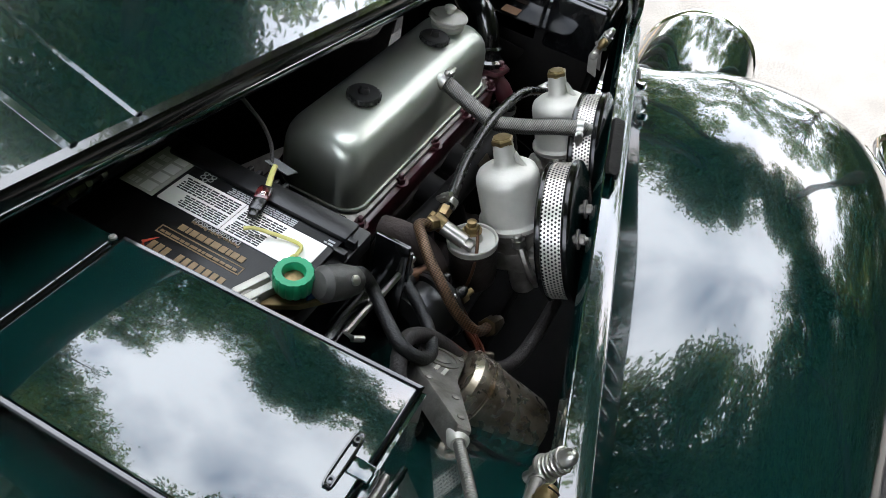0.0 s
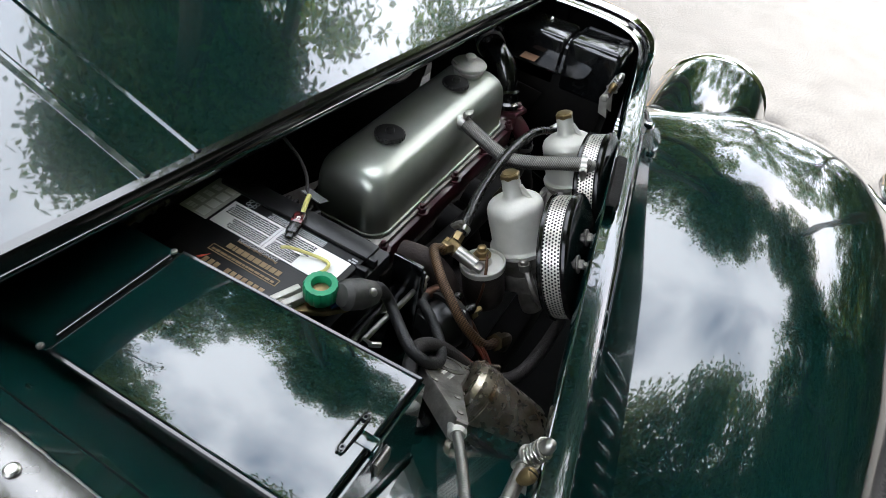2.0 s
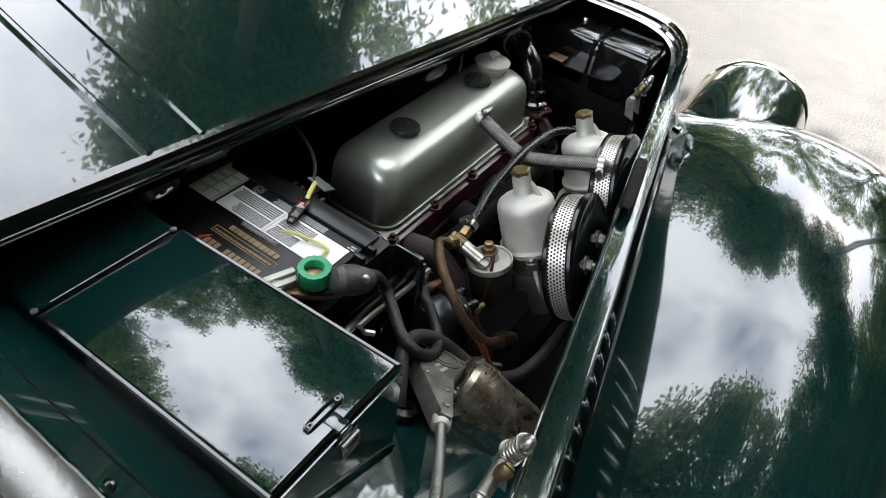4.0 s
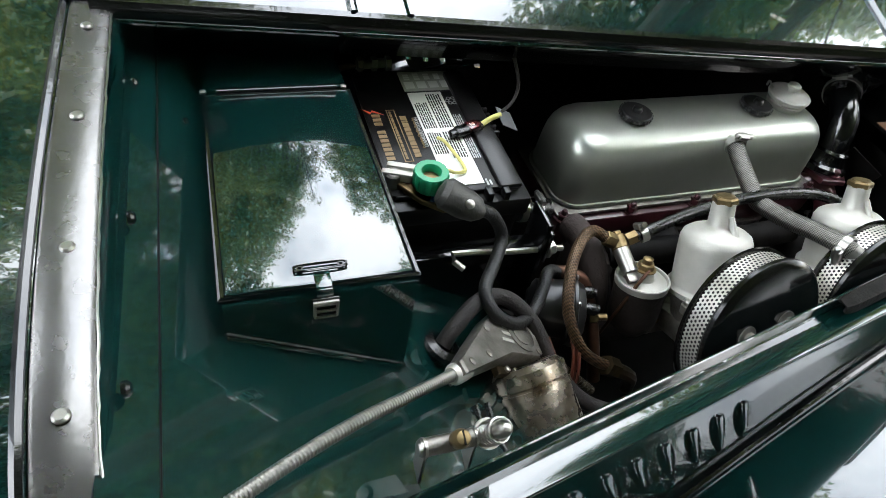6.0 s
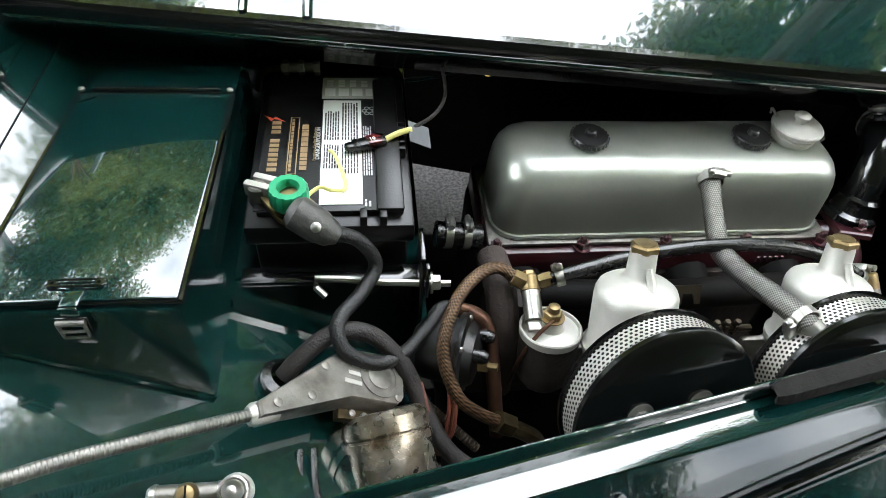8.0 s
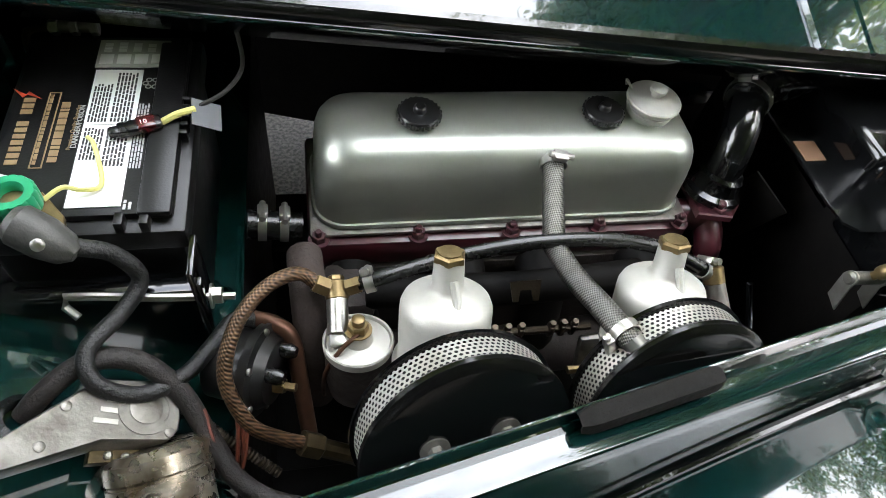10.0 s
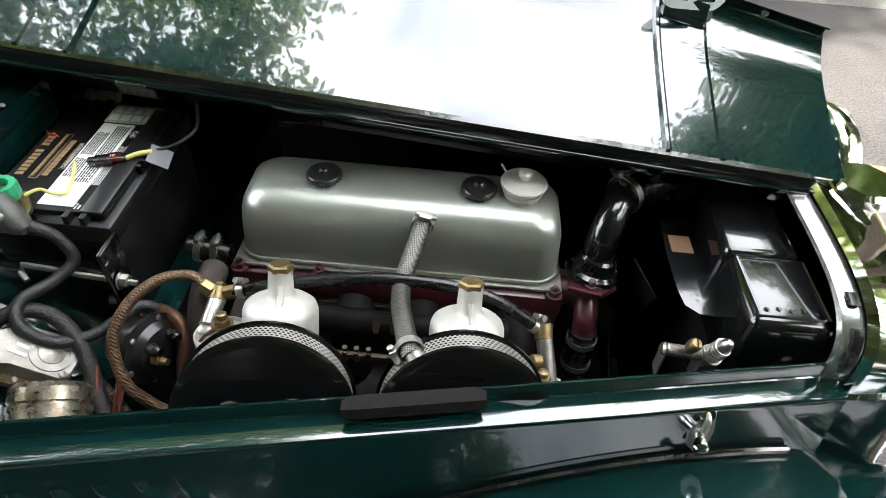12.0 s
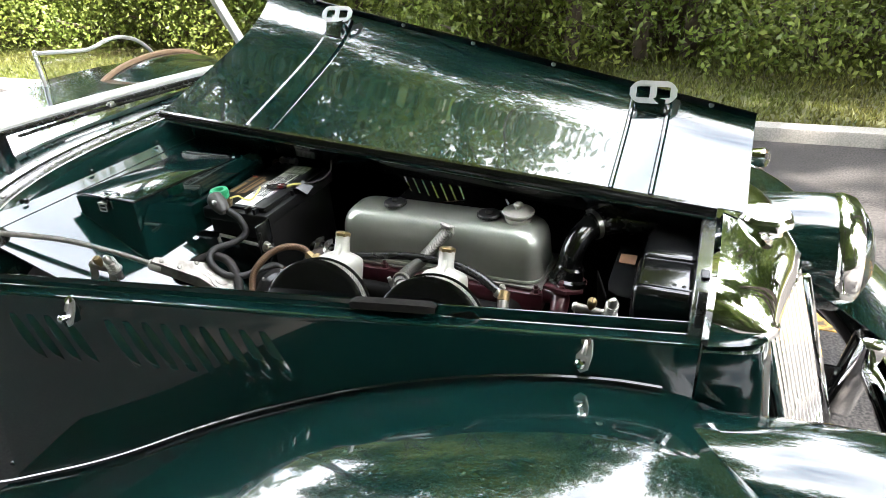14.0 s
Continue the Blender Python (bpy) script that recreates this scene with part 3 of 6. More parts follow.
canopy_tree((-8.2, -6.2), (-3.6, 1.0, 10.5), (2.7, 4.2, 1.4), 230, 51, "big old tree arching over the road behind the car")
# unseen crown in the sun's line, added to keep the car shaded
canopy_tree((10.0, -6.2), (8.5, -2.2, 13.0), (2.4, 2.5, 1.8), 180, 33, "unseen leaning old tree added to shade the car")

canopy_tree((-8.4, 7.0), (-7.6, 5.7, 8.9), (2.6, 1.9, 1.7), 85, 53, "old tree reaching out over the verge behind the car")

# ---- the car's body ----
MID = 0.197                      # the car's centre line


def mid(x):
    """The bonnet's centre line, a little askew to the engine."""
    return 0.197 + 0.040 * (0.60 - x)


def rail_y(x):
    return -0.028 - 0.20 * (0.59 - x)


def rail_z(x):
    return 0.884 - 0.010 * (x - 0.15)


def hinge_z(x):
    return 0.951 + (0.602 - x) * 0.060


def seam_z(x):
    """Height of the line where the wing meets the bonnet's side."""
    return float(np.interp(x, (-0.72, -0.64, -0.39, -0.14, 0.08, 0.26, 0.42, 0.54, 0.65, 0.80), (0.42, 0.446, 0.532, 0.652, 0.732, 0.776, 0.794, 0.792, 0.772, 0.72)))


def seam(x):
    return sum(seam_z(x + d) for d in (-0.08, -0.04, 0.0, 0.04, 0.08)) / 5


def side_y(x, z):
    d = max(rail_z(x) - z, 0.0)
    return rail_y(x) - 0.0255 - 0.155 * d


def mirror(p):
    return Vector((p[0], 2 * mid(p[0]) - p[1], p[2]))


def bonnet_point(x, u, right=True):
    """A point of the closed bonnet: u runs from 0 at the hinge to 1 at the rail."""
    half, drop = mid(x) - rail_y(x), hinge_z(x) - rail_z(x)
    v = math.sin(u * math.pi / 2) ** 0.9
    y, z = half * v, drop * (1 - 0.62 * v - 0.38 * v ** 7)
    return Vector((x, mid(x) - y if right else mid(x) + y, rail_z(x) + z))


car = thing("vintage_car", "dark green vintage open sports car with its bonnet raised", "car")
XS = [-0.62 + 1.222 * k / 24 for k in range(25)]
US = [k / 22 for k in range(23)]

# the closed half
half = Shape().sheet([[bonnet_point(x, u, False) for u in US] for x in XS], 0.0025)
part("bonnet_half", half, GREEN, car)
# the raised half, turned over about the hinge
TURN_OPEN = radians(172)


def opened(x, u, lift=0.0):
    p = bonnet_point(x, u) - Vector((x, mid(x), hinge_z(x)))
    q = bonnet_point(x, min(u + 0.01, 1)) - bonnet_point(x, max(u - 0.01, 0))
    n = Vector((0, q.z, -q.y)).normalized()
    if n.z > 0:
        n = -n
    p = p + n * lift
    c, s = math.cos(-TURN_OPEN), math.sin(-TURN_OPEN)
    return Vector((x, mid(x) + p.y * c - p.z * s, hinge_z(x) + 0.012 + p.y * s + p.z * c))


raised = part("raised_bonnet_panel", Shape().sheet([[opened(x, u) for u in US] for x in XS[:-1] + [0.647]], 0.0025), GREEN, car)
lip = Shape()
lip.sheet([[opened(x, 1.0, 0.0) + Vector((0, dy, dz)) for dy, dz in ((0.0, 0.0), (-0.004, 0.006), (-0.012, 0.008))] for x in XS[:-1] + [0.647]], 0.002)
part("folded_edge", lip, BLACK, raised)
for x0, x1 in ((-0.375, -0.308), (0.425, 0.497)):
    rib = Shape().sheet([[opened(x, u, h) for u in [k / 20 for k in range(0, 17)]] for x, h in ((x0 - 0.003, 0.0005), (x0, 0.006), (x0 + 0.004, 0.006), (x0 + 0.007, 0.0035), ((x0 + x1) / 2, 0.0035), (x1 - 0.007, 0.0035), (x1 - 0.004, 0.006), (x1, 0.006), (x1 + 0.003, 0.0005))], 0.002)
    part("stiffening_rib", rib, GREEN, raised)
    # the slotted catch plate standing off the rib's end on a bridge
    xm = (x0 + x1) / 2
    a, b = opened(xm, 0.70, 0.030), opened(xm, 0.80, 0.036)
    up = (b - a).normalized()
    mm = Matrix.Translation((a + b) / 2) @ Matrix((Vector((1, 0, 0)), up, Vector((1, 0, 0)).cross(up).normalized())).transposed().to_4x4()
    hy_p, hx_p = 0.021, 0.043
    grid = []
    for i in range(15):
        px_ = -hx_p + 2 * hx_p * i / 14
        edge = max(0.0, abs(px_) - (hx_p - hy_p)) / hy_p
        reach = hy_p * max(0.32, math.sqrt(max(0.0, 1 - edge ** 2)))
        grid.append([mm @ Vector((px_ + 0.004, -reach + 2 * reach * j / 8, 0.0)) for j in range(9)])
    part("catch_plate", Shape().sheet(grid, 0.003, [(i, j) for i in (2, 3, 4, 5, 8, 9, 10, 11) for j in (2, 3, 4, 5)]), STRIP, raised, "bright slotted catch plate")
    rows_b = []
    for u, h in ((0.60, 0.004), (0.63, 0.012), (0.66, 0.020), (0.69, 0.025), (0.71, 0.026)):
        rows_b.append([opened(x, u, hh) for x, hh in ((x0 + 0.006, 0.003), (x0 + 0.009, h), (xm, h + 0.001), (x1 - 0.009, h), (x1 - 0.006, 0.003))])
    part("catch_bracket", Shape().sheet(rows_b, 0.002), GREEN, raised)
for x in (-0.45, -0.15, 0.05, 0.25, 0.57):
    p = opened(x, 0.965, 0.0)
    q = opened(x, 0.965, 0.01)
    part("screw", Shape().lathe([(0.005, 0.0), (0.005, 0.0025), (0.003, 0.004)], along(p, q - p), 10), STEEL, raised)
# the hinge
hinge = Shape().sheet([[Vector((x, mid(x) - dy, hinge_z(x) + dz)) for dy, dz in ((0.000, 0.0125), (0.008, 0.012), (0.011, 0.004), (0.010, -0.006), (0.004, -0.009))] for x in XS], 0.003)
part("hinge_strip", hinge, BLACK, car, "black hinge strip along the bonnet's centre")
part("hinge_rod", Shape().tube([(-0.62, mid(-0.62) - 0.012, hinge_z(-0.62) - 0.004), (0.605, mid(0.605) - 0.012, hinge_z(0.605) - 0.004)], 0.0035, 8), GREEN, car)
part("hinge_flange", Shape().sheet([[Vector((x, mid(x) + dy, hinge_z(x) + dz)) for dy, dz in ((-0.010, -0.008), (-0.006, -0.014), (0.010, -0.030), (0.030, -0.050))] for x in XS], 0.002), BLACK, car)


# the bonnet's sides
def side_sheet(x0, x1, low, n=26, m=14, flip=False, thick=0.003):
    rows = []
    for i in range(n):
        x = x0 + (x1 - x0) * i / (n - 1)
        z1, z0 = rail_z(x) - 0.0275, low(x)
        row = [Vector((x, side_y(x, z1 + (z0 - z1) * (j / (m - 1)) ** 1.4), z1 + (z0 - z1) * (j / (m - 1)) ** 1.4)) for j in range(m)]
        rows.append([mirror(p) for p in row] if flip else row)
    return Shape().sheet(rows, thick if flip else -thick)


right_side = part("bonnet_side", side_sheet(-0.62, 0.602, lambda x: seam(x) - 0.03), GREEN, car)
# rails with a stepped edge, one on each side
for flip in (False, True):
    rows = []
    for i in range(30):
        x = -0.62 + 1.222 * i / 29
        y, z = rail_y(x), rail_z(x)
        row = [Vector((x, y + dy, z + dz)) for dy, dz in ((0.0085, -0.036), (0.0082, -0.002), (0.0074, -0.0003), (0.0060, 0.0002), (0.0047, -0.0004), (0.0042, -0.0020), (0.0036, -0.0168), (0.0028, -0.0188), (0.0012, -0.0197), (-0.0100, -0.0184), (-0.0240, -0.0167), (-0.0268, -0.0170), (-0.0284, -0.0186), (-0.0291, -0.0216), (-0.0300, -0.0300))]
        rows.append([mirror(p) for p in row] if flip else row)
    part("rail", Shape().sheet(rows, 0.003 if flip else -0.003), GREEN, car)
# left side: strips of panel between open louvre slots
SLOT_X = [-0.316 + 0.0335 * k for k in range(9)]
columns = sorted([-0.62 + 0.06 * k for k in range(4)] + [a + d for a in SLOT_X for d in (0.0, 0.0105)] + [0.02 + 0.097 * k for k in range(7)])
heights = [0.883, 0.86, 0.83, 0.79, 0.752, 0.73, 0.71, 0.680, 0.65, 0.55, 0.40]
left = Shape().sheet([[mirror((x + 0.3 * min(max(0.752 - z, 0.0), 0.08), side_y(x, z), z)) for z in heights] for x in columns], 0.003,
                     [(i, j) for i, x in enumerate(columns) for j in (4, 5, 6) if any(abs(x - a) < 1e-6 for a in SLOT_X)])
# panel in near black: the bay's shade is put into its colour
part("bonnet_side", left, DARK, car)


# louvres on the right side, pressed outwards
def louvre(x0, parent):
    """A slanting rib with a steep rear flank, a rounded crest and rounded ends."""
    rows = []
    for i in range(17):
        v = i / 16
        z = 0.834 - 0.086 * v
        x = x0 + 0.046 * v
        end = math.sin(math.pi * min(1.0, max(0.0, 0.015 + v * 0.97)))
        fat, half = 0.0080 * end ** 0.45, 0.0085 * (0.45 + 0.55 * end ** 0.4)
        row = []
        for j in range(11):
            u = j / 10
            xx = x + (2 * u - 1) * half
            row.append(Vector((xx, side_y(xx, z) - 0.0006 - fat * math.sin(math.pi * u ** 0.62) ** 0.9, z)))
        rows.append(row)
    return part("louvre", Shape().sheet(rows, 0.0012), GREEN, parent, "", 70)


for k in range(9):
    louvre(-0.340 + 0.0355 * k, right_side)
for k in range(4):
    louvre(-0.530 + 0.0355 * k, right_side)


# front wings
WING_CREST = 0.26                # how far out from the seam the crest runs


def wing_seam(x):
    """The inner edge of the wing: its place across the car and its height."""
    z = seam(x) if x < 0.55 else seam(0.55) - 0.75 * (x - 0.55) ** 1.5
    return side_y(min(x, 0.60), min(z, 0.86)) + (0.0 if x < 0.6 else 0.02 * (x - 0.6)), z


def wing_point(x, u):
    """A point of the right wing: u runs from 0 at the seam over the crest to 1 at the outer edge."""
    ys, zs = wing_seam(x)
    out = -0.685 + 0.12 * max(0.0, x - 0.75) + 0.05 * min(1.0, max(0.0, (-0.05 - x) / 0.4))
    s = (ys - out) * math.sin(u * math.pi / 2) ** 0.9
    slope = float(np.interp(x, (-0.7, -0.3, -0.05, 0.12, 0.55, 0.75, 1.0), (0.06, 0.22, 0.36, 0.47, 0.47, 0.40, 0.25)))
    t = min(s, WING_CREST) / WING_CREST
    rise = slope * 0.9 * WING_CREST * (t - t ** 3 / 3)
    v = min(1.0, max(0.0, (s - WING_CREST) / (ys - out - WING_CREST)))
    return Vector((x, ys - s, zs + rise - (0.32 + 0.6 * slope * WING_CREST) * (1 - math.sqrt(max(0.0, 1 - v ** 2.5)))))


def wing_rows(flip):
    rows = [[wing_point(-0.72 + 1.74 * i / 69, j / 34) for j in range(35)] for i in range(70)]
    return [[mirror(p) for p in row] for row in rows] if flip else rows


for flip in (False, True):
    wing = part("front_wing", Shape().sheet(wing_rows(flip), 0.003 if flip else -0.003), GREEN, car)
    # the apron at the wing's front edge
    bead = Shape().tube([(mirror(p) if flip else p) + Vector((0, 0, 0.004)) for p in [Vector((x, side_y(x, seam(x)) - 0.004, seam(x) + 0.003)) for x in [-0.70 + 0.06 * k for k in range(22)]]], 0.005, 8, 3)
    part("wing_piping", bead, BLACK, wing)

# headlamps in their fairings
for flip in (False, True):
    base = Vector((0.40, 0.600 if flip else -0.178, 0.665 if flip else 0.675))
    fwd = Vector((1, 0, 0.085))
    mm = along(base, fwd)
    lamp = part("headlamp", Shape().lathe([(0.002, 0.0), (0.046, 0.02), (0.084, 0.07), (0.112, 0.15), (0.126, 0.24), (0.131, 0.34), (0.130, 0.43), (0.128, 0.455)], mm, 40), GREEN, car)
    part("rim", Shape().ring([(0.127, 0.452), (0.1305, 0.458), (0.1305, 0.472), (0.122, 0.494), (0.107, 0.505), (0.104, 0.496)], mm, 40), CHROME, lamp)
    part("lens", Shape().lathe([(0.106, 0.492), (0.092, 0.514), (0.059, 0.530), (0.024, 0.538), (0.002, 0.540)], mm, 32), GLASS, lamp)
# side lamps on the wings
for flip in (False, True):
    base = min((wing_point(0.69, k / 100) for k in range(101)), key=lambda p: abs(p.y + 0.58)) + Vector((0, 0, 0.012))
    if flip:
        base = mirror(base)
    mm = along(base, (1, 0, 0.06))
    side_lamp = part("side_lamp", Shape().lathe([(0.002, -0.075), (0.010, -0.06), (0.021, -0.025), (0.027, 0.01), (0.0285, 0.03)], Matrix.Translation((0, 0, 0.036)) @ mm, 28), CHROME, car)
    part("stem", Shape().lathe([(0.026, -0.012), (0.017, 0.004), (0.013, 0.02), (0.016, 0.036)], Matrix.Translation(base), 20), CHROME, side_lamp)
    part("lens", Shape().lathe([(0.0265, 0.029), (0.022, 0.038), (0.010, 0.044), (0.001, 0.045)], Matrix.Translation((0, 0, 0.036)) @ mm, 24), GLASS, side_lamp)

# radiator shell and grille


def shell_section(x, grow=0.0, n=48):
    """Outline of the shell across the car, from the right foot over the top to the left foot."""
    pts = []
    halfw, top = 0.232 + grow, 0.950 + grow
    for k in range(n + 1):
        a = math.pi * k / n
        c, s = math.cos(a), math.sin(a)
        y = -halfw * math.copysign(abs(c) ** 0.42, c)
        z = 0.862 + (top - 0.862) * abs(s) ** 0.62
        pts.append((y, z))
    return [(-halfw, 0.8545), (-halfw, 0.858)] + pts + [(halfw, 0.858), (halfw, 0.8545)]


def shell_rows(profile, lean):
    rows = []
    for x, g, dz in profile:
        fwd = max(0.0, (x - 0.605) / 0.083)
        rows.append([Vector((x + max(0.0, (0.95 - z)) * lean * fwd + 0.045 * fwd ** 2 * max(0.0, 1 - abs(y) / 0.21) * (z > 0.84), MID + y, z + dz * min(1.0, max(0.0, (z - 0.868) / 0.06)) + 0.020 * fwd * min(1.0, max(0.0, (0.905 - z) / 0.045)) - 0.010 * fwd ** 3 * max(0.0, 1 - abs(y) / 0.21) if z > 0.8 else z)) for y, z in shell_section(x, g)])
    return rows


shell = part("radiator_shell", Shape().sheet(shell_rows(((0.605, 0.0, 0), (0.612, 0.006, -0.001), (0.630, 0.006, -0.005), (0.650, 0.004, -0.010), (0.668, -0.001, -0.015), (0.680, -0.008, -0.020), (0.688, -0.018, -0.026), (0.690, -0.031, -0.034), (0.684, -0.052, -0.042)), 0.08), -0.003), CHROME, car, "polished chrome radiator shell")
ledge = [(y, z) for y, z in shell_section(0, -0.004) if z > 0.858]
part("bonnet_ledge", Shape().sheet([[Vector((x, MID + y * q, z - d)) for y, z in ledge] for x, q, d in ((0.582, 0.965, 0.006), (0.584, 0.985, 0.002), (0.587, 0.992, 0.001), (0.606, 1.0, 0.0))], 0.003), LEDGE, shell, "chromed bonnet ledge with slots")
for a, b in ((1, 10), (14, 16), (len(ledge) - 17, len(ledge) - 15), (len(ledge) - 11, len(ledge) - 2)):
    line = [Vector((0.596, MID + ledge[k][0], ledge[k][1] + 0.0005)) for k in range(a, b + 1)]
    part("ledge_buffer", Shape().sheet([[p + Vector((dx, 0, dz)) + (p - Vector((p.x, MID, 0.80))).normalized() * lift for p in line] for dx, dz, lift in ((-0.0065, 0, 0.001), (-0.005, 0, 0.0054), (0.0, 0, 0.0064), (0.005, 0, 0.0054), (0.0065, 0, 0.001))], 0.002), RUBBER, shell, "black rubber ledge buffer")
for k in range(-10, 11):
    if k == 0:
        continue
    y = k * 0.0190
    top_p = Vector((0.684 + 0.055 * (1 - abs(y) / 0.2), MID + y, 0.868))
    part("grille_slat", Shape().tube([top_p, top_p + Vector((0.138, 0, -0.449))], 0.0090, 12), CHROME, shell)
part("grille_bar", Shape().box((-0.010, -0.008, 0.0), (0.010, 0.008, 0.47), 0.005, Matrix.Translation((0.748, MID, 0.860)) @ pose(0, 0, 0, 0, 162.9, 0)), CHROME, shell)
part("grille_backing", Shape().sheet([[Vector((0.668 + 0.055 * (1 - abs(y) / 0.2) + (0.884 - z) * 0.307, MID + y, z)) for z in (0.89, 0.65, 0.44)] for y in (-0.2, 0, 0.2)], 0.004), DARK, shell)
cap_m = pose(0.676, MID + 0.004, 0.935)
cap = part("radiator_cap", Shape().lathe([(0.030, -0.022), (0.030, 0.004), (0.036, 0.010)], cap_m, 24), CHROME, shell, "octagonal chrome radiator cap")
part("cap_top", Shape().prism([(0.043 * math.cos(math.pi * (k + 0.5) / 4), 0.043 * math.sin(math.pi * (k + 0.5) / 4)) for k in range(8)], 0.010, 0.027, cap_m, inset=0.006), CHROME, shell)
part("badge", Shape().prism([(0.028 * math.cos(math.pi * (k + 0.5) / 4), 0.032 * math.sin(math.pi * (k + 0.5) / 4)) for k in range(8)], 0, 0.012, along((0.724, MID, 0.866), (1, 0, 0.35)), inset=0.003), CHROME, shell)
# green apron under the chrome, beside the grille
for s in (1, -1):
    rows = []
    for k in range(9):
        t = k / 8
        x = 0.606 + 0.086 * math.sin(t * math.pi / 2)
        nose = 0.055 * (1 - math.sqrt(max(0.0, 1 - t ** 3)))
        rows.append([Vector((x + (0.86 - z) * 0.16 * t, MID - s * (0.238 - nose + (0.86 - z) * 0.14 - 0.02 * min(1.0, max(0, (z - 0.845 - 0.016 * t) / 0.013))), z)) for z in (0.858 + 0.019 * t, 0.852 + 0.019 * t, 0.845 + 0.016 * t, 0.82 + 0.006 * t, 0.78, 0.74, 0.70, 0.64)])
    part("radiator_apron", Shape().sheet(rows, 0.003 * s), GREEN, car)

# bumper with its over-rider and irons
bumper = part("bumper", Shape().tube([(0.86, MID - 0.62, 0.50), (0.95, MID - 0.4, 0.50), (0.985, MID, 0.50), (0.95, MID + 0.4, 0.50), (0.86, MID + 0.62, 0.50)], 0.032, 12, 8), CHROME, car)
for y in (MID - 0.26, MID + 0.264):
    part("over_rider", Shape().box((-0.024, -0.030, -0.13), (0.036, 0.030, 0.085), 0.018, pose(0.925, y, 0.51, 0, 8, 0), 3), CHROME, bumper)
    part("bumper_iron", Shape().box((0.70, y - 0.004, 0.44), (0.955, y + 0.004, 0.50), 0.003), BLACK, bumper)


def wheel(x, y):
    w = part("wheel", Shape().ring([(0.20, -0.055), (0.215, -0.06), (0.30, -0.062), (0.322, -0.05), (0.33, 0.0), (0.322, 0.05), (0.30, 0.062), (0.215, 0.06), (0.20, 0.055)], along((x, y, 0.33), (0, 1, 0)), 40), TYRE, car)
    part("rim", Shape().lathe([(0.205, -0.05), (0.19, -0.02), (0.07, 0.0), (0.05, 0.04), (0.05, -0.07)][:3] + [(0.05, 0.03)], along((x, y, 0.33), (0, 1, 0)), 28), STEEL, w)


wheel(0.50, MID - 0.60)
wheel(0.50, MID + 0.60)
wheel(-1.88, MID - 0.60)
wheel(-1.88, MID + 0.60)

# scuttle, felt strip and body behind


def scuttle_section(x):
    t = (-0.62 - x) / 0.5
    halfw = 0.515 + 0.06 * t
    mids = mid(-0.62)
    top, low = 1.026 + 0.045 * t, 0.885
    pts = []
    for k in range(33):
        a = math.pi * k / 32
        c, s = math.cos(a), math.sin(a)
        pts.append(Vector((x, mids - halfw * math.copysign(abs(c) ** 0.62, c), low + (top - low) * abs(s) ** 0.74)))
    pts = [Vector((x, mids - halfw - d, z)) for d, z in ((0.075, 0.42), (0.06, 0.55), (0.045, 0.68), (0.03, 0.80))] + pts + [Vector((x, mids + halfw + d, z)) for d, z in ((0.03, 0.80), (0.045, 0.68), (0.06, 0.55), (0.075, 0.42))]
    return pts


part("scuttle", Shape().sheet([scuttle_section(x) for x in (-0.638, -0.66, -0.72, -0.80, -0.9, -1.0, -1.1)], 0.003), GREEN, car)
strip = Shape().sheet([[p + Vector((dx, 0, dz)) for p in scuttle_section(-0.62)[5:-5]] for dx, dz in ((-0.017, 0.0045), (-0.014, 0.006), (0.014, 0.004), (0.017, 0.002))], 0.004)
rest = part("bonnet_rest_strip", strip, FELT, car, "grey metal rest strip with round screws")
for y in (0.20, 0.07, -0.058, -0.17):
    p = min(scuttle_section(-0.62), key=lambda q: abs(q.y - y) + (10 if q.z < 0.95 else 0))
    part("screw", Shape().lathe([(0.0052, 0), (0.0052, 0.0015), (0.0035, 0.003)], Matrix.Translation((-0.62, y, p.z + 0.0055)), 12), STEEL, rest)
edge = [p for p in scuttle_section(-0.62)[5:-5]]
for dx, dz in ((-0.0225, 0.003), (-0.0315, 0.001)):
    part("edge_bead", Shape().tube([p + Vector((dx, 0, dz)) for p in edge], 0.0046, 8, 1), BLACK, car, "black beading behind the rest strip")
chips = random.Random(71)
part("chipped_edge", Shape().tube([p + Vector((0.0178 + chips.uniform(-0.0006, 0.0006), 0, 0.0008)) for p in resample(edge, 150)], 0.0011, 6, 1), STEEL, rest, "rough pale chipped edge")
part("end_bracket", Shape().box((-0.641, 0.246, 1.0325), (-0.602, 0.272, 1.0345), 0.0008).box((-0.641, 0.270, 1.0325), (-0.602, 0.2725, 1.044), 0.0008), LEDGE, rest, "bent plated bracket")
part("rivet", Shape().lathe([(0.004, 0), (0.0036, 0.0014), (0.002, 0.0022)], Matrix.Translation((-0.6215, 0.258, 1.0344)), 12), STEEL, rest)
# channel wall between the strip and the bulkhead
wall_rows = []
for dx, f in ((0.017, 0.0), (0.022, 0.012), (0.026, 0.05), (0.030, 0.12)):
    wall_rows.append([Vector((-0.62 + dx, p.y + (MID - p.y) * f * 0.3, p.z - f)) for p in scuttle_section(-0.62)[5:-5]])
part("gutter", Shape().sheet(wall_rows, 0.003), GREEN_IN, car)


def shelf_z(x):
    return 0.940 - 0.61 * (x + 0.533)


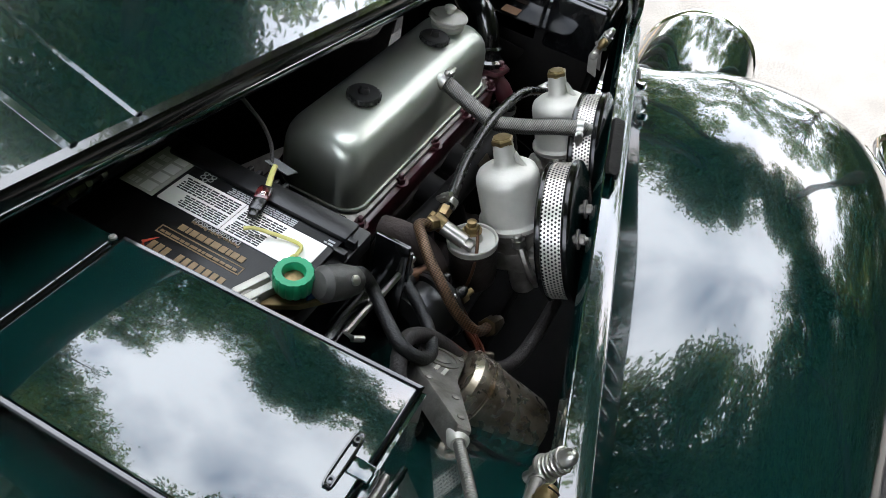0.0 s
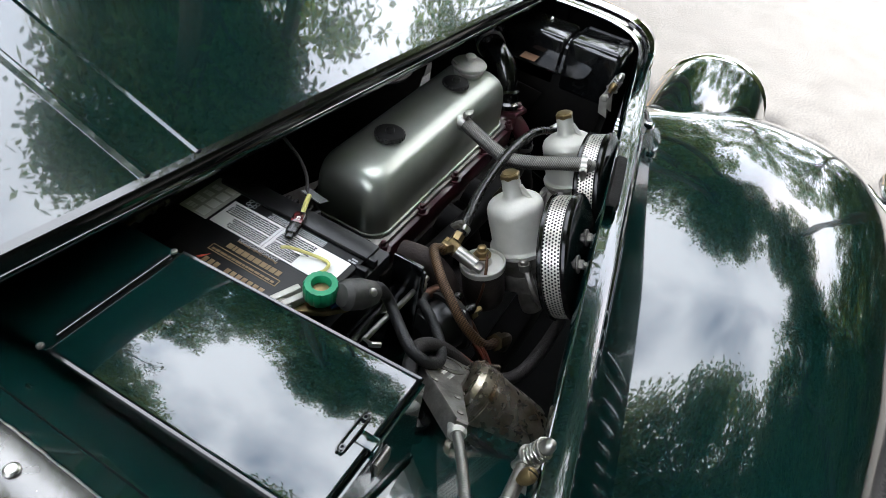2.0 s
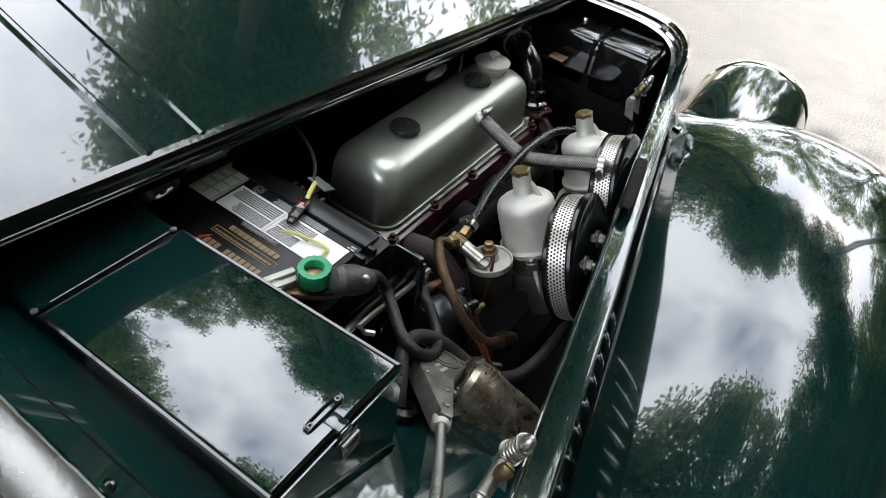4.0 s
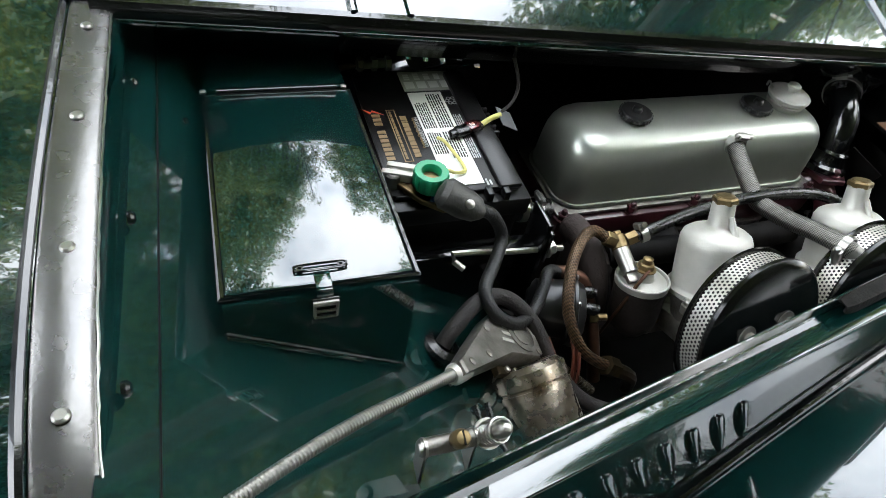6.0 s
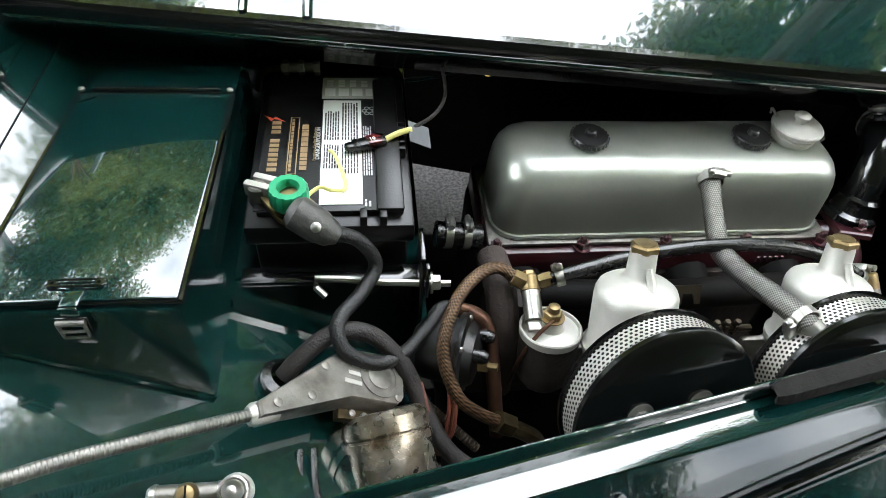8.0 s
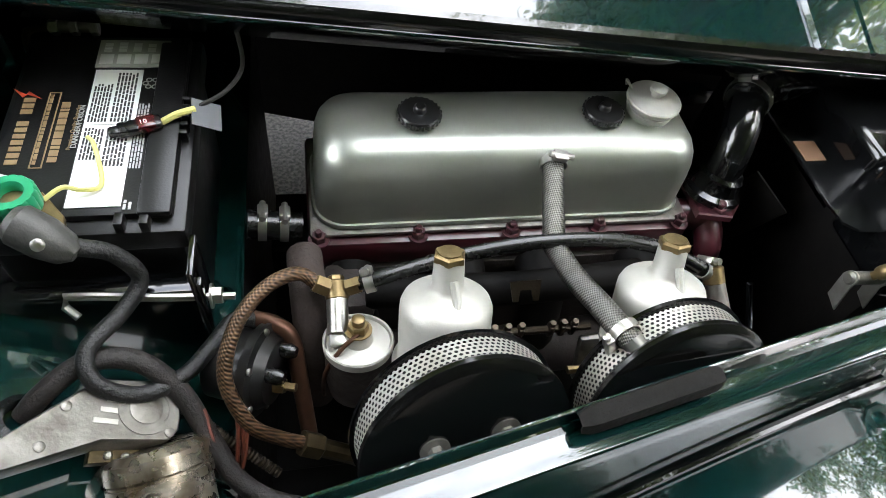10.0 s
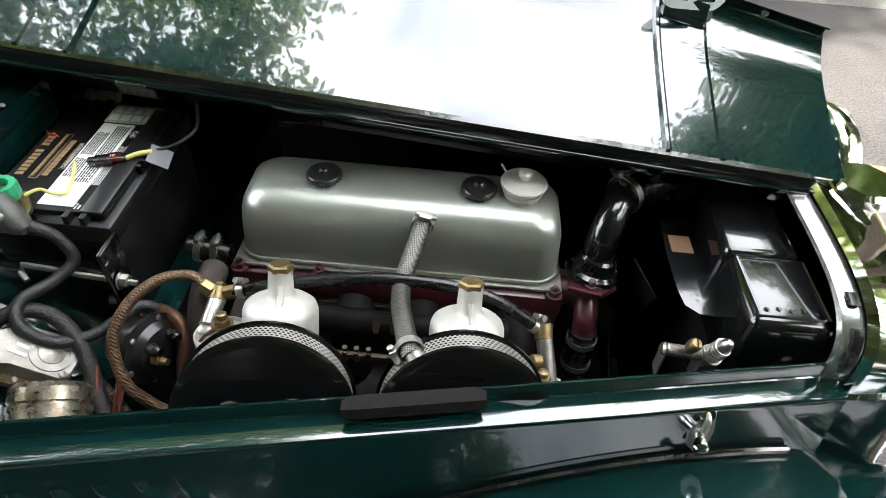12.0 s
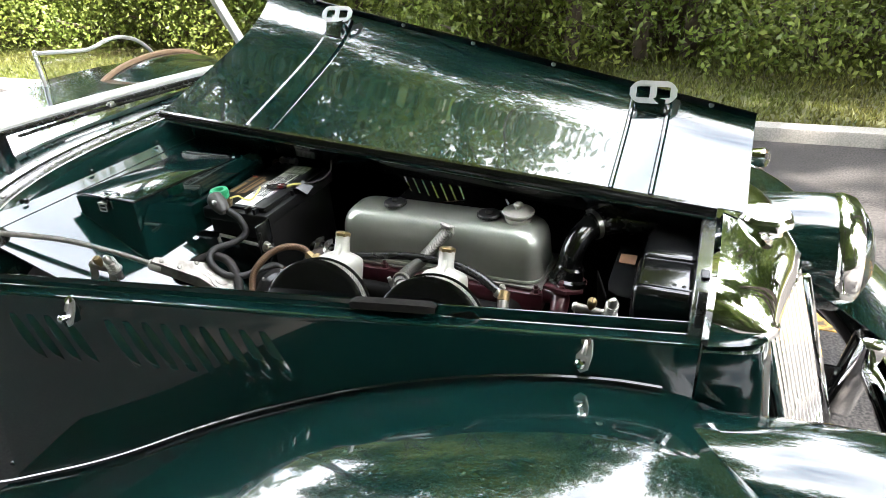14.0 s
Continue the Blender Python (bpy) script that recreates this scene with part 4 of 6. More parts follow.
shelf_rows = []
for k in range(12):
    x = -0.605 + k * 0.038
    shelf_rows.append([Vector((x, y, shelf_z(x) if x > -0.60 else 0.985)) for y in [rail_y(x) + 0.004 + (2 * (mid(x) - rail_y(x)) - 0.008) * j / 11 for j in range(12)]])
bulkhead = part("bulkhead_shelf", Shape().sheet(shelf_rows, 0.003), GREEN_IN, car)
# near-black wall: the shade below the shelf is put into its colour
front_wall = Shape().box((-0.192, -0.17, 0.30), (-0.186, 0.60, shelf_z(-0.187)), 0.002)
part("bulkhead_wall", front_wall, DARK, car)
for y in (0.18, 0.0, -0.15):
    part("stud", Shape().lathe([(0.0055, 0), (0.0055, 0.003), (0.0035, 0.005)], along((-0.592, y, 0.985), (1, 0, 0.1)), 12), BLACK, bulkhead)
# fold line in the shelf, its shade drawn as a thin dark bar
part("shelf_crease_shade", Shape().tube([(-0.574, rail_y(-0.574) + 0.02, shelf_z(-0.574) + 0.0004), (-0.574, 0.56, shelf_z(-0.574) + 0.0004)], 0.0009, 6), DARK, bulkhead)
# the body behind the scuttle, dash hump and folded screen
part("body_side", Shape().box((-2.6, MID - 0.58, 0.35), (-1.1, MID - 0.54, 0.86), 0.03), GREEN, car)
part("body_side", Shape().box((-2.6, MID + 0.54, 0.35), (-1.1, MID + 0.58, 0.86), 0.03), GREEN, car)
part("body_tail", Shape().box((-2.75, MID - 0.56, 0.35), (-2.3, MID + 0.56, 0.85), 0.06), GREEN, car)
part("seat_back", Shape().box((-2.25, MID - 0.50, 0.45), (-2.08, MID + 0.50, 0.98), 0.06, None, 3), TAN, car)
part("cockpit_floor", Shape().box((-2.3, MID - 0.55, 0.28), (-0.2, MID + 0.55, 0.31)), DARK, car)
for cy in (MID - 0.37, MID + 0.373):
    hump = part("scuttle_hump", Shape().sheet([[Vector((x, cy + 0.215 * math.cos(a), 0.995 + 0.088 * math.sin(a) ** 0.8 * f)) for a in [math.pi * k / 22 for k in range(23)]] for x, f in ((-0.79, 0.30), (-0.82, 0.52), (-0.86, 0.74), (-0.91, 0.92), (-0.965, 1.0))], 0.003), GREEN, car)
    part("hump_trim", Shape().tube([(-0.968, cy + 0.217 * math.cos(a), 0.996 + 0.089 * math.sin(a) ** 0.8) for a in [math.pi * k / 22 for k in range(23)]], 0.0095, 8, 2), TAN, hump, "brown leather roll along the dash hump")


def frame_bar(points, wide, high):
    """A flat bar with rounded edges laid across the car."""
    rows = []
    for x, y, z in points:
        rows.append([Vector((x + wide * math.cos(2 * math.pi * k / 16), y, z + high * math.copysign(abs(math.sin(2 * math.pi * k / 16)) ** 0.7, math.sin(2 * math.pi * k / 16)))) for k in range(17)])
    return Shape().sheet(rows, 0.002)


screen = part("windscreen_frame", frame_bar([(-0.79 + 0.006 * k, -0.30 + 0.1 * k, 1.082 - 0.0002 * k - 0.00033 * k * k) for k in range(11)], 0.019, 0.011), STRIP, car, "pale plated windscreen frame folded down on the scuttle")
part("frame_seal", Shape().tube([(-0.768 + 0.006 * k, -0.30 + 0.1 * k, 1.072 - 0.0002 * k - 0.00033 * k * k) for k in range(11)], 0.006, 8, 2), RUBBER, screen, "black rubber seal under the frame")
part("frame_foot", Shape().box((-0.772, -0.085, 1.025), (-0.742, -0.045, 1.076), 0.006), BLACK, screen)
part("frame_foot", Shape().box((-0.745, 0.60, 1.0), (-0.715, 0.64, 1.062), 0.006), BLACK, screen)
wiper = part("wiper_blade", Shape().tube([(-0.748, -0.02, 1.056), (-0.728, 0.216, 1.055), (-0.690, 0.45, 1.050)], 0.0035, 8), RUBBER, screen)
part("wiper_arm", Shape().tube([(-0.742, 0.07, 1.061), (-0.733, 0.215, 1.060)], 0.0042, 8), CHROME, wiper)
part("wiper_clip", Shape().box((-0.742, 0.195, 1.055), (-0.722, 0.212, 1.066), 0.003), STEEL, wiper)
pillar = part("screen_pillar", Shape().prism([(-0.014, -0.008), (0.014, -0.008), (0.016, 0.0), (0.014, 0.008), (-0.014, 0.008), (-0.016, 0.0)], 0.0, 0.36, along((-0.686, 0.70, 1.015), (-0.073, 0.0, 0.14)), 0.002), STRIP, car, "pale upright windscreen pillar")
part("pillar_foot", Shape().box((-0.735, 0.682, 1.0), (-0.655, 0.718, 1.03), 0.008), CHROME, pillar)
outline = [(0.285, 1.02), (0.286, 1.146), (0.30, 1.149), (0.42, 1.131), (0.46, 1.131), (0.50, 1.139), (0.547, 1.142), (0.60, 1.128), (0.64, 1.100), (0.67, 1.06), (0.68, 1.02)]
aero = part("wind_deflector", Shape().tube([(-1.05, y, z) for y, z in outline], 0.0055, 8, 4), STRIP, car, "chrome framed glass wind deflector")
part("deflector_glass", Shape().sheet([[Vector((-1.052, y, z)) for z in (1.02, h)] for y, h in outline[2:]], 0.004), GLASS, aero)
# inner floor added to close the bay, chassis rails; shade in their colour
part("bay_floor_fill", Shape().box((-0.2, MID - 0.47, 0.20), (0.76, MID + 0.47, 0.23)), DARK, car)
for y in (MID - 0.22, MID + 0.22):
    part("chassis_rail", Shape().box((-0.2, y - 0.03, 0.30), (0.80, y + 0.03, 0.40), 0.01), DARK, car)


# ---- the engine ----
def bolt_head(parent, p, d=(0, 0, 1), r=0.0075, mat=RED, washer=True, name="bolt"):
    mm = along(p, d, 17)
    s = Shape().hexagon(r, 0.0, r * 1.1, mm)
    if washer:
        s.lathe([(r * 1.45, -0.0015), (r * 1.45, 0.0006)], mm, 14)
    s.lathe([(r * 0.55, r), (r * 0.55, r * 1.7), (r * 0.4, r * 1.9)], mm, 10)
    return part(name, s, mat, parent)


engine = thing("engine", "dark red four-cylinder engine with a silver rocker cover", "engine")
block = Shape().box((-0.115, MID - 0.085, 0.45), (0.330, MID + 0.10, 0.745), 0.012)
part("engine_block", block, IRON, engine)
head = Shape().box((-0.114, MID - 0.080, 0.745), (0.331, MID + 0.085, 0.786), 0.006)
part("cylinder_head", head, RED, engine, "dark red cylinder head")
part("gasket_flange", Shape().box((-0.112, MID - 0.072, 0.7885), (0.328, MID + 0.072, 0.794), 0.002), ALLOY_DIRTY, engine)


def cover_shape():
    """The rocker cover: a long pressed hood with rounded shoulders and ends."""
    rows = []
    x0, x1, hw = -0.105, 0.321, 0.063
    z0, z1 = 0.794, 0.893
    levels = [(0.0, 1.00), (0.02, 1.0), (0.25, 0.985), (0.50, 0.965), (0.66, 0.94), (0.78, 0.895), (0.87, 0.825), (0.94, 0.72), (0.98, 0.58), (1.0, 0.40)]
    s = Shape()
    n = 64
    for h, w in levels:
        inset = (1 - w) * hw
        a, b, r = (x1 - x0) / 2 - inset * 0.95, hw - inset, min(0.032, hw - inset - 0.0005)
        ring = []
        for k in range(n):
            t = 2 * math.pi * (k + 0.5) / n
            c, q = math.cos(t), math.sin(t)
            ring.append(Vector(((x0 + x1) / 2 + math.copysign(a - r, c) + r * c, MID + math.copysign(b - r, q) + r * q, z0 + (z1 - z0) * h)))
        rows.append(ring)
    verts = [p for ring in rows for p in ring]
    faces = [(i * n + k, i * n + (k + 1) % n, (i + 1) * n + (k + 1) % n, (i + 1) * n + k) for i in range(len(rows) - 1) for k in range(n)]
    faces.append(tuple((len(rows) - 1) * n + k for k in range(n)))
    s.add(verts, faces)
    # rolled bottom edge
    s.tube([p + Vector((0, 0, 0.003)) for p in rows[0]], 0.004, 6, 1, True)
    return s


rocker = part("rocker_cover", cover_shape(), SILVER, engine, "silver-painted pressed rocker cover", 50)
for x in (0.004, 0.205):
    mm = pose(x, MID - 0.002, 0.889)
    part("knob_seat", Shape().lathe([(0.019, -0.010), (0.018, 0.004), (0.012, 0.007)], mm, 24), SILVER, rocker)
    knob = Shape()
    prof = [(0.010, 0.004), (0.0205, 0.0068), (0.0220, 0.0085), (0.0222, 0.0125), (0.0205, 0.0145), (0.0150, 0.0152), (0.0085, 0.0146), (0.0070, 0.0150), (0.0064, 0.0195), (0.0048, 0.0212), (0.0015, 0.0215)]
    knob.lathe(prof, mm, 32)
    knob.prism([((0.0232 - 0.0014 * (k // 2 % 2)) * math.cos(math.tau * k / 96), (0.0232 - 0.0014 * (k // 2 % 2)) * math.sin(math.tau * k / 96)) for k in range(96)], 0.0080, 0.0130, mm)
    part("hold_down_knob", knob, BAKELITE, rocker, "black ribbed bakelite knob")
mm = pose(0.262, MID + 0.004, 0.889)
part("filler_neck", Shape().lathe([(0.025, -0.008), (0.0245, 0.012)], mm, 28), SILVER, rocker)
part("oil_filler_cap", Shape().lathe([(0.0262, 0.008), (0.0266, 0.0125), (0.0240, 0.0135), (0.0238, 0.0160), (0.0290, 0.0175), (0.0304, 0.0205), (0.0304, 0.0225), (0.0290, 0.0240), (0.0262, 0.0240), (0.0090, 0.0265), (0.0055, 0.0275), (0.0052, 0.0320), (0.0092, 0.0335), (0.0092, 0.0375), (0.0070, 0.0390), (0.002, 0.0393)], mm, 36), ALLOY, rocker, "pale alloy oil filler cap")
part("cap_chain", Shape().tube([mm @ Vector((-0.024, 0.012, 0.027)), mm @ Vector((-0.030, 0.018, 0.034)), mm @ Vector((-0.026, 0.022, 0.025))], 0.0015, 6, 5), STEEL, rocker)
for x in (-0.103, 0.004, 0.110, 0.215, 0.318):
    bolt_head(engine, (x, MID - 0.073, 0.7885), (0, 0, 1), 0.0078, RED)
for x in (-0.06, 0.06, 0.16, 0.27):
    bolt_head(engine, (x, MID + 0.074, 0.7885), (0, 0, 1), 0.0078, RED)
# casting number on the head's edge becomes bars
for k in range(5):
    part("cast_mark", Shape().box((0.236 + 0.008 * k, MID - 0.0850, 0.763), (0.241 + 0.008 * k, MID - 0.0818, 0.772), 0.001), RED, engine)
# breather stub and clip on the cover's flank
stub = along((0.140, MID - 0.050, 0.878), (-0.12, -0.86, -0.10))
part("breather_stub", Shape().lathe([(0.011, -0.004), (0.011, 0.016)], stub, 20), SILVER, rocker)


def hose_clip(p, d, r, parent=None, screw=0.0):
    mm = along(p, d, screw)
    s = Shape().ring([(r, -0.0045), (r + 0.0014, -0.0045), (r + 0.0014, 0.0045), (r, 0.0045)], mm, 28)
    s.box((r - 0.001, -0.008, -0.0055), (r + 0.0065, 0.008, 0.0055), 0.0015, mm)
    s.lathe([(0.0036, -0.014), (0.0036, 0.012), (0.002, 0.013)], mm @ pose(r + 0.0038, 0, 0, 90, 0, 0), 10)
    return part("hose_clip", s, STEEL, parent) if parent is not None else solid("hose_clip", s, STEEL, "small bright screw hose clip on a rubber hose", "hose clip", "hose clips")


breather = thing("breather_hose", "grey braided breather hose from rocker cover to air cleaner", "hose")
HOSE = [(0.138, 0.138, 0.880), (0.133, 0.112, 0.873), (0.127, 0.080, 0.866), (0.122, 0.052, 0.861), (0.1225, 0.040, 0.862), (0.126, 0.005, 0.872), (0.134, -0.032, 0.885), (0.141, -0.062, 0.893), (0.146, -0.072, 0.892)]
part("hose", Shape().tube(HOSE, 0.0112, 14, 6), BRAID_GREY, breather)
hose_clip((0.1385, 0.139, 0.880), (0.1, 0.95, 0.2), 0.0130, breather, 100)
hose_clip((0.143, -0.066, 0.8935), (0.25, -0.95, 0.2), 0.0130, breather, 200)
part("air_cleaner_stub", Shape().tube([(0.141, -0.062, 0.893), (0.154, -0.080, 0.889)], 0.0105, 12), CABLE, breather)

# water outlet, thermostat elbow and top hose
outlet = part("water_outlet", Shape().tube([(0.325, 0.150, 0.772), (0.350, 0.140, 0.780), (0.362, 0.130, 0.778), (0.364, 0.108, 0.760), (0.364, 0.100, 0.735)], (0.020, 0.015), 14, 5), RED, engine, "dark red water outlet casting")
part("outlet_flange", Shape().prism([(-0.034, -0.030), (0.010, -0.036), (0.036, -0.010), (0.030, 0.034), (-0.02, 0.036)], 0.0, 0.008, pose(0.365, 0.148, 0.792, -12, 6, 0), 0.002), RED, engine)
bolt_head(engine, (0.364, 0.130, 0.800), (0, -0.15, 1), 0.0095, RED)
bolt_head(engine, (0.345, 0.168, 0.802), (0, -0.15, 1), 0.0085, RED)
bolt_head(engine, (0.392, 0.160, 0.802), (0, -0.15, 1), 0.0085, RED)
elbow = thing("thermostat_elbow", "glossy black thermostat elbow with ribbed top hose", "water pipe")
part("neck", Shape().lathe([(0.035, 0.0), (0.035, 0.008), (0.029, 0.012), (0.026, 0.026), (0.0275, 0.030), (0.024, 0.034)], pose(0.368, 0.158, 0.800, -10, 8, 0), 28), BLACK, elbow)
part("pipe", Shape().tube([(0.370, 0.163, 0.828), (0.373, 0.170, 0.855), (0.380, 0.186, 0.876), (0.391, 0.208, 0.887), (0.406, 0.230, 0.890)], 0.0215, 20, 6), BLACK, elbow)
part("top_hose", Shape().tube([(0.395, 0.218, 0.888), (0.425, 0.245, 0.892), (0.50, 0.270, 0.885)], 0.0255, 20, 6), RUBBER, elbow)
hose_clip((0.401, 0.225, 0.889), (0.72, 0.66, 0.1), 0.0260, elbow, 60)
# bypass hose below the outlet
bypass = thing("bypass_hose", "short black rubber bypass hose with two clips", "hose")
part("hose", Shape().tube([(0.364, 0.101, 0.748), (0.364, 0.096, 0.70), (0.362, 0.090, 0.655)], 0.019, 16, 5), RUBBER, bypass)
hose_clip((0.364, 0.099, 0.733), (0, 0.05, 1), 0.0195, bypass, 250)
hose_clip((0.364, 0.094, 0.690), (0, 0.05, 1), 0.0195, bypass, 265)
# heater hose stub at the engine's back
heater = thing("heater_hose_stub", "short black hose stub with two clips", "hose")
part("hose", Shape().tube([(-0.175, 0.140, 0.800), (-0.12, 0.140, 0.792)], 0.0155, 14), RUBBER, heater)
hose_clip((-0.160, 0.140, 0.798), (1, 0, -0.1), 0.016, heater, 80)
hose_clip((-0.138, 0.140, 0.795), (1, 0, -0.1), 0.016, heater, 85)

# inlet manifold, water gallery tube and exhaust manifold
# manifold and branches in near black: deep shade is put into their colour
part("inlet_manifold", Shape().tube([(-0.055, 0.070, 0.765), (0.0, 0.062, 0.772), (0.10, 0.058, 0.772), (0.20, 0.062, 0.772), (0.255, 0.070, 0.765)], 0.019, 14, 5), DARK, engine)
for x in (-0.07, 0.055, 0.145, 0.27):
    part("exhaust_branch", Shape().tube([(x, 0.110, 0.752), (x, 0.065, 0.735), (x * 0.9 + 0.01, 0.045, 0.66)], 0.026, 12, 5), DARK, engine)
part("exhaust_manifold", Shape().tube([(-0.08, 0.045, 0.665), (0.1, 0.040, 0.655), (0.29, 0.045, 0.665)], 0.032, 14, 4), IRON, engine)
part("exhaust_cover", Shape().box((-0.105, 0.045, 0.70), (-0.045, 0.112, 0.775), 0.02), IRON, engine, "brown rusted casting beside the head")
# fan belt pulley and fan, near black for the dark in front
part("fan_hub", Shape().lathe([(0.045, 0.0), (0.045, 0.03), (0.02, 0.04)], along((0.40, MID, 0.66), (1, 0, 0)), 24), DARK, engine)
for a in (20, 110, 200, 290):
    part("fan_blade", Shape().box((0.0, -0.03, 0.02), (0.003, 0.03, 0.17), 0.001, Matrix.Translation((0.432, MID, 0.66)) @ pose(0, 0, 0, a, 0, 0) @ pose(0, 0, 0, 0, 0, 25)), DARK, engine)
part("dip_tube", Shape().tube([(0.395, 0.05, 0.76), (0.415, 0.0, 0.68), (0.425, -0.05, 0.62)], 0.004, 8, 4), BLACK, engine)

# ---- carburettors, with their cups leaning back towards the engine ----
LEAN_CARB = -23
CARB_M = pose(0.0, -0.047, 0.815, LEAN_CARB, 0, 0)


def carburettor():
    t = thing("carburettor", "satin alloy side-draught carburettor with brass cap", "carburettor", CARB_M, "twin carburettors")
    cup = Shape().lathe([(0.0445, 0.006), (0.0450, 0.008), (0.0450, 0.012), (0.0412, 0.0145), (0.0402, 0.017), (0.0400, 0.066), (0.0395, 0.0722), (0.0372, 0.0778), (0.0325, 0.0815), (0.0255, 0.0848), (0.0190, 0.0868), (0.0155, 0.0888), (0.0136, 0.0920), (0.0126, 0.1175)], None, 44)
    c = part("suction_chamber", cup, ALLOY, t)
    rib = Shape().tube([(0.004, -0.023, 0.082), (0.004, -0.0165, 0.092), (0.002, -0.0115, 0.103)], 0.0040, 10, 4)
    part("vent_rib", rib, ALLOY, c)
    part("damper_cap", Shape().hexagon(0.0140, 0.1168, 0.1238, pose(0, 0, 0, 0, 0, 14)).lathe([(0.0105, 0.1233), (0.0100, 0.1250), (0.003, 0.1256)], None, 20), BRASS, c, "hexagonal brass damper cap")
    body = Shape().box((-0.036, -0.040, -0.060), (0.036, 0.040, -0.026), 0.010)
    body.lathe([(0.030, -0.040), (0.034, -0.028), (0.0365, -0.010), (0.0425, -0.002), (0.0435, 0.005)], None, 36)
    body.tube([(-0.030, -0.018, -0.006), (-0.042, -0.030, -0.040), (-0.030, -0.034, -0.075)], 0.006, 8, 4)
    body.lathe([(0.030, -0.055), (0.030, 0.055)], along((0, 0, -0.046), (0, 1, 0)), 28)
    body.box((-0.046, 0.040, -0.076), (0.046, 0.052, -0.016), 0.012)
    body.lathe([(0.016, -0.110), (0.018, -0.095), (0.018, -0.06)], None, 18)
    part("carburettor_body", body, ALLOY_DIRTY, t)
    for s in (-1, 1):
        part("ear_screw", Shape().lathe([(0.0062, 0.004), (0.0062, 0.009), (0.0045, 0.011)], Matrix.Translation((s * 0.040, -0.022, 0.0)), 12).lathe([(0.0085, -0.006), (0.0085, 0.004)], Matrix.Translation((s * 0.040, -0.022, 0.0)), 14), STEEL, t)
    part("throttle_spindle", Shape().tube([(-0.060, 0.030, -0.046), (0.066, 0.030, -0.046)], 0.0045, 8), BRASS, t)
    return t


carb = carburettor()
copy_thing(carb, Matrix.Translation((0.20, 0, 0)) @ CARB_M)


def perforated(r, y0, y1, n, rows):
    """A round band with staggered round holes, its axis along local y."""
    s = Shape()
    dy, da = (y1 - y0) / rows, 2 * math.pi / n
    put = lambda a, y: (r * math.sin(a), y, r * math.cos(a))
    for j in range(rows):
        for k in range(n):
            a0 = (k + (0.5 if j % 2 else 0.0)) * da
            yc = y0 + (j + 0.5) * dy
            outer, inner = [], []
            for q in range(6):
                t = math.pi / 6 + q * math.pi / 3
                inner.append((a0 + 0.335 * da * math.cos(t), yc + 0.36 * dy * math.sin(t)))
            for qa, qy in ((0.5, 0.5 / 1.0), (0.0, 0.5), (-0.5, 0.5), (-0.5, -0.5), (0.0, -0.5), (0.5, -0.5)):
                outer.append((a0 + qa * da, yc + qy * dy))
            verts = [put(*p) for p in inner + outer]
            faces = []
            for q in range(6):
                faces.append((q, (q + 1) % 6, 6 + (q + 1) % 6, 6 + q))
            s.add(verts, faces)
    return s


def air_filter(m):
    """A pancake filter whose front plate's centre is the origin and faces local -y."""
    t = thing("air_filter", "round black pancake air filter with perforated steel band", "air filter", m, "pair of air filters")
    face = Shape().lathe([(0.084, -0.007), (0.0885, -0.006), (0.0905, -0.003), (0.0900, 0.001), (0.086, 0.0035), (0.080, 0.0045), (0.002, 0.0045)], along((0, 0, 0), (0, -1, 0)), 56)
    part("front_plate", face, FILTER_PLATE, t)
    back = Shape().lathe([(0.086, -0.001), (0.0905, 0.0), (0.0905, 0.004), (0.086, 0.0075), (0.030, 0.009)], along((0, 0.030, 0), (0, 1, 0)), 56)
    part("back_plate", back, FILTER_PLATE, t)
    part("perforated_band", perforated(0.0868, 0.006, 0.031, 110, 6), MESH, t, "bright perforated steel band")
    part("filter_element", Shape().lathe([(0.082, 0.0), (0.082, 0.027)], along((0, 0.004, 0), (0, 1, 0)), 48), FILTER, t)
    for s in (-1, 1):
        mm = along((s * 0.030, -0.0048, 0.012), (0, -1, 0))
        part("cover_bolt", Shape().lathe([(0.0125, 0), (0.0125, 0.0015), (0.009, 0.002)], mm, 20).hexagon(0.0068, 0.002, 0.0085, mm).lathe([(0.0038, 0.0085), (0.0036, 0.0125), (0.002, 0.0132)], mm, 12), ALLOY_DIRTY, t)
    return t


filt = air_filter(pose(0.006, -0.128, 0.842, -23.5, 0, 9))
copy_thing(filt, pose(0.203, -0.107, 0.832, -21, 0, 6))


# float chambers
def float_chamber(m, label):
    t = thing("float_chamber", label, "float chamber", m, "float chambers")
    bowl = Shape().lathe([(0.012, -0.074), (0.021, -0.070), (0.028, -0.060), (0.0302, -0.045), (0.0304, -0.012), (0.0312, -0.010), (0.0312, -0.004)], None, 32)
    part("bowl", bowl, IRON, t)
    lid = part("lid", Shape().lathe([(0.0315, -0.004), (0.032, 0.0), (0.0322, 0.004), (0.0312, 0.0052), (0.0298, 0.0048), (0.0285, 0.0015), (0.020, 0.0020), (0.0135, 0.0045), (0.0118, 0.008), (0.011, 0.016)], None, 40), ALLOY, t)
    part("lid_nut", Shape().lathe([(0.0125, 0.016), (0.0125, 0.0175)], None, 18).hexagon(0.0095, 0.0175, 0.025).lathe([(0.006, 0.025), (0.006, 0.031), (0.004, 0.032)], None, 12), BRASS, lid, "brass lid nut")
    return t


float_chamber(pose(-0.073, -0.018, 0.822, -14, 0, 0), "alloy float chamber with brass nut on its lid")
float_chamber(pose(0.290, -0.040, 0.800, -14, 0, 0), "alloy float chamber beside the second carburettor")
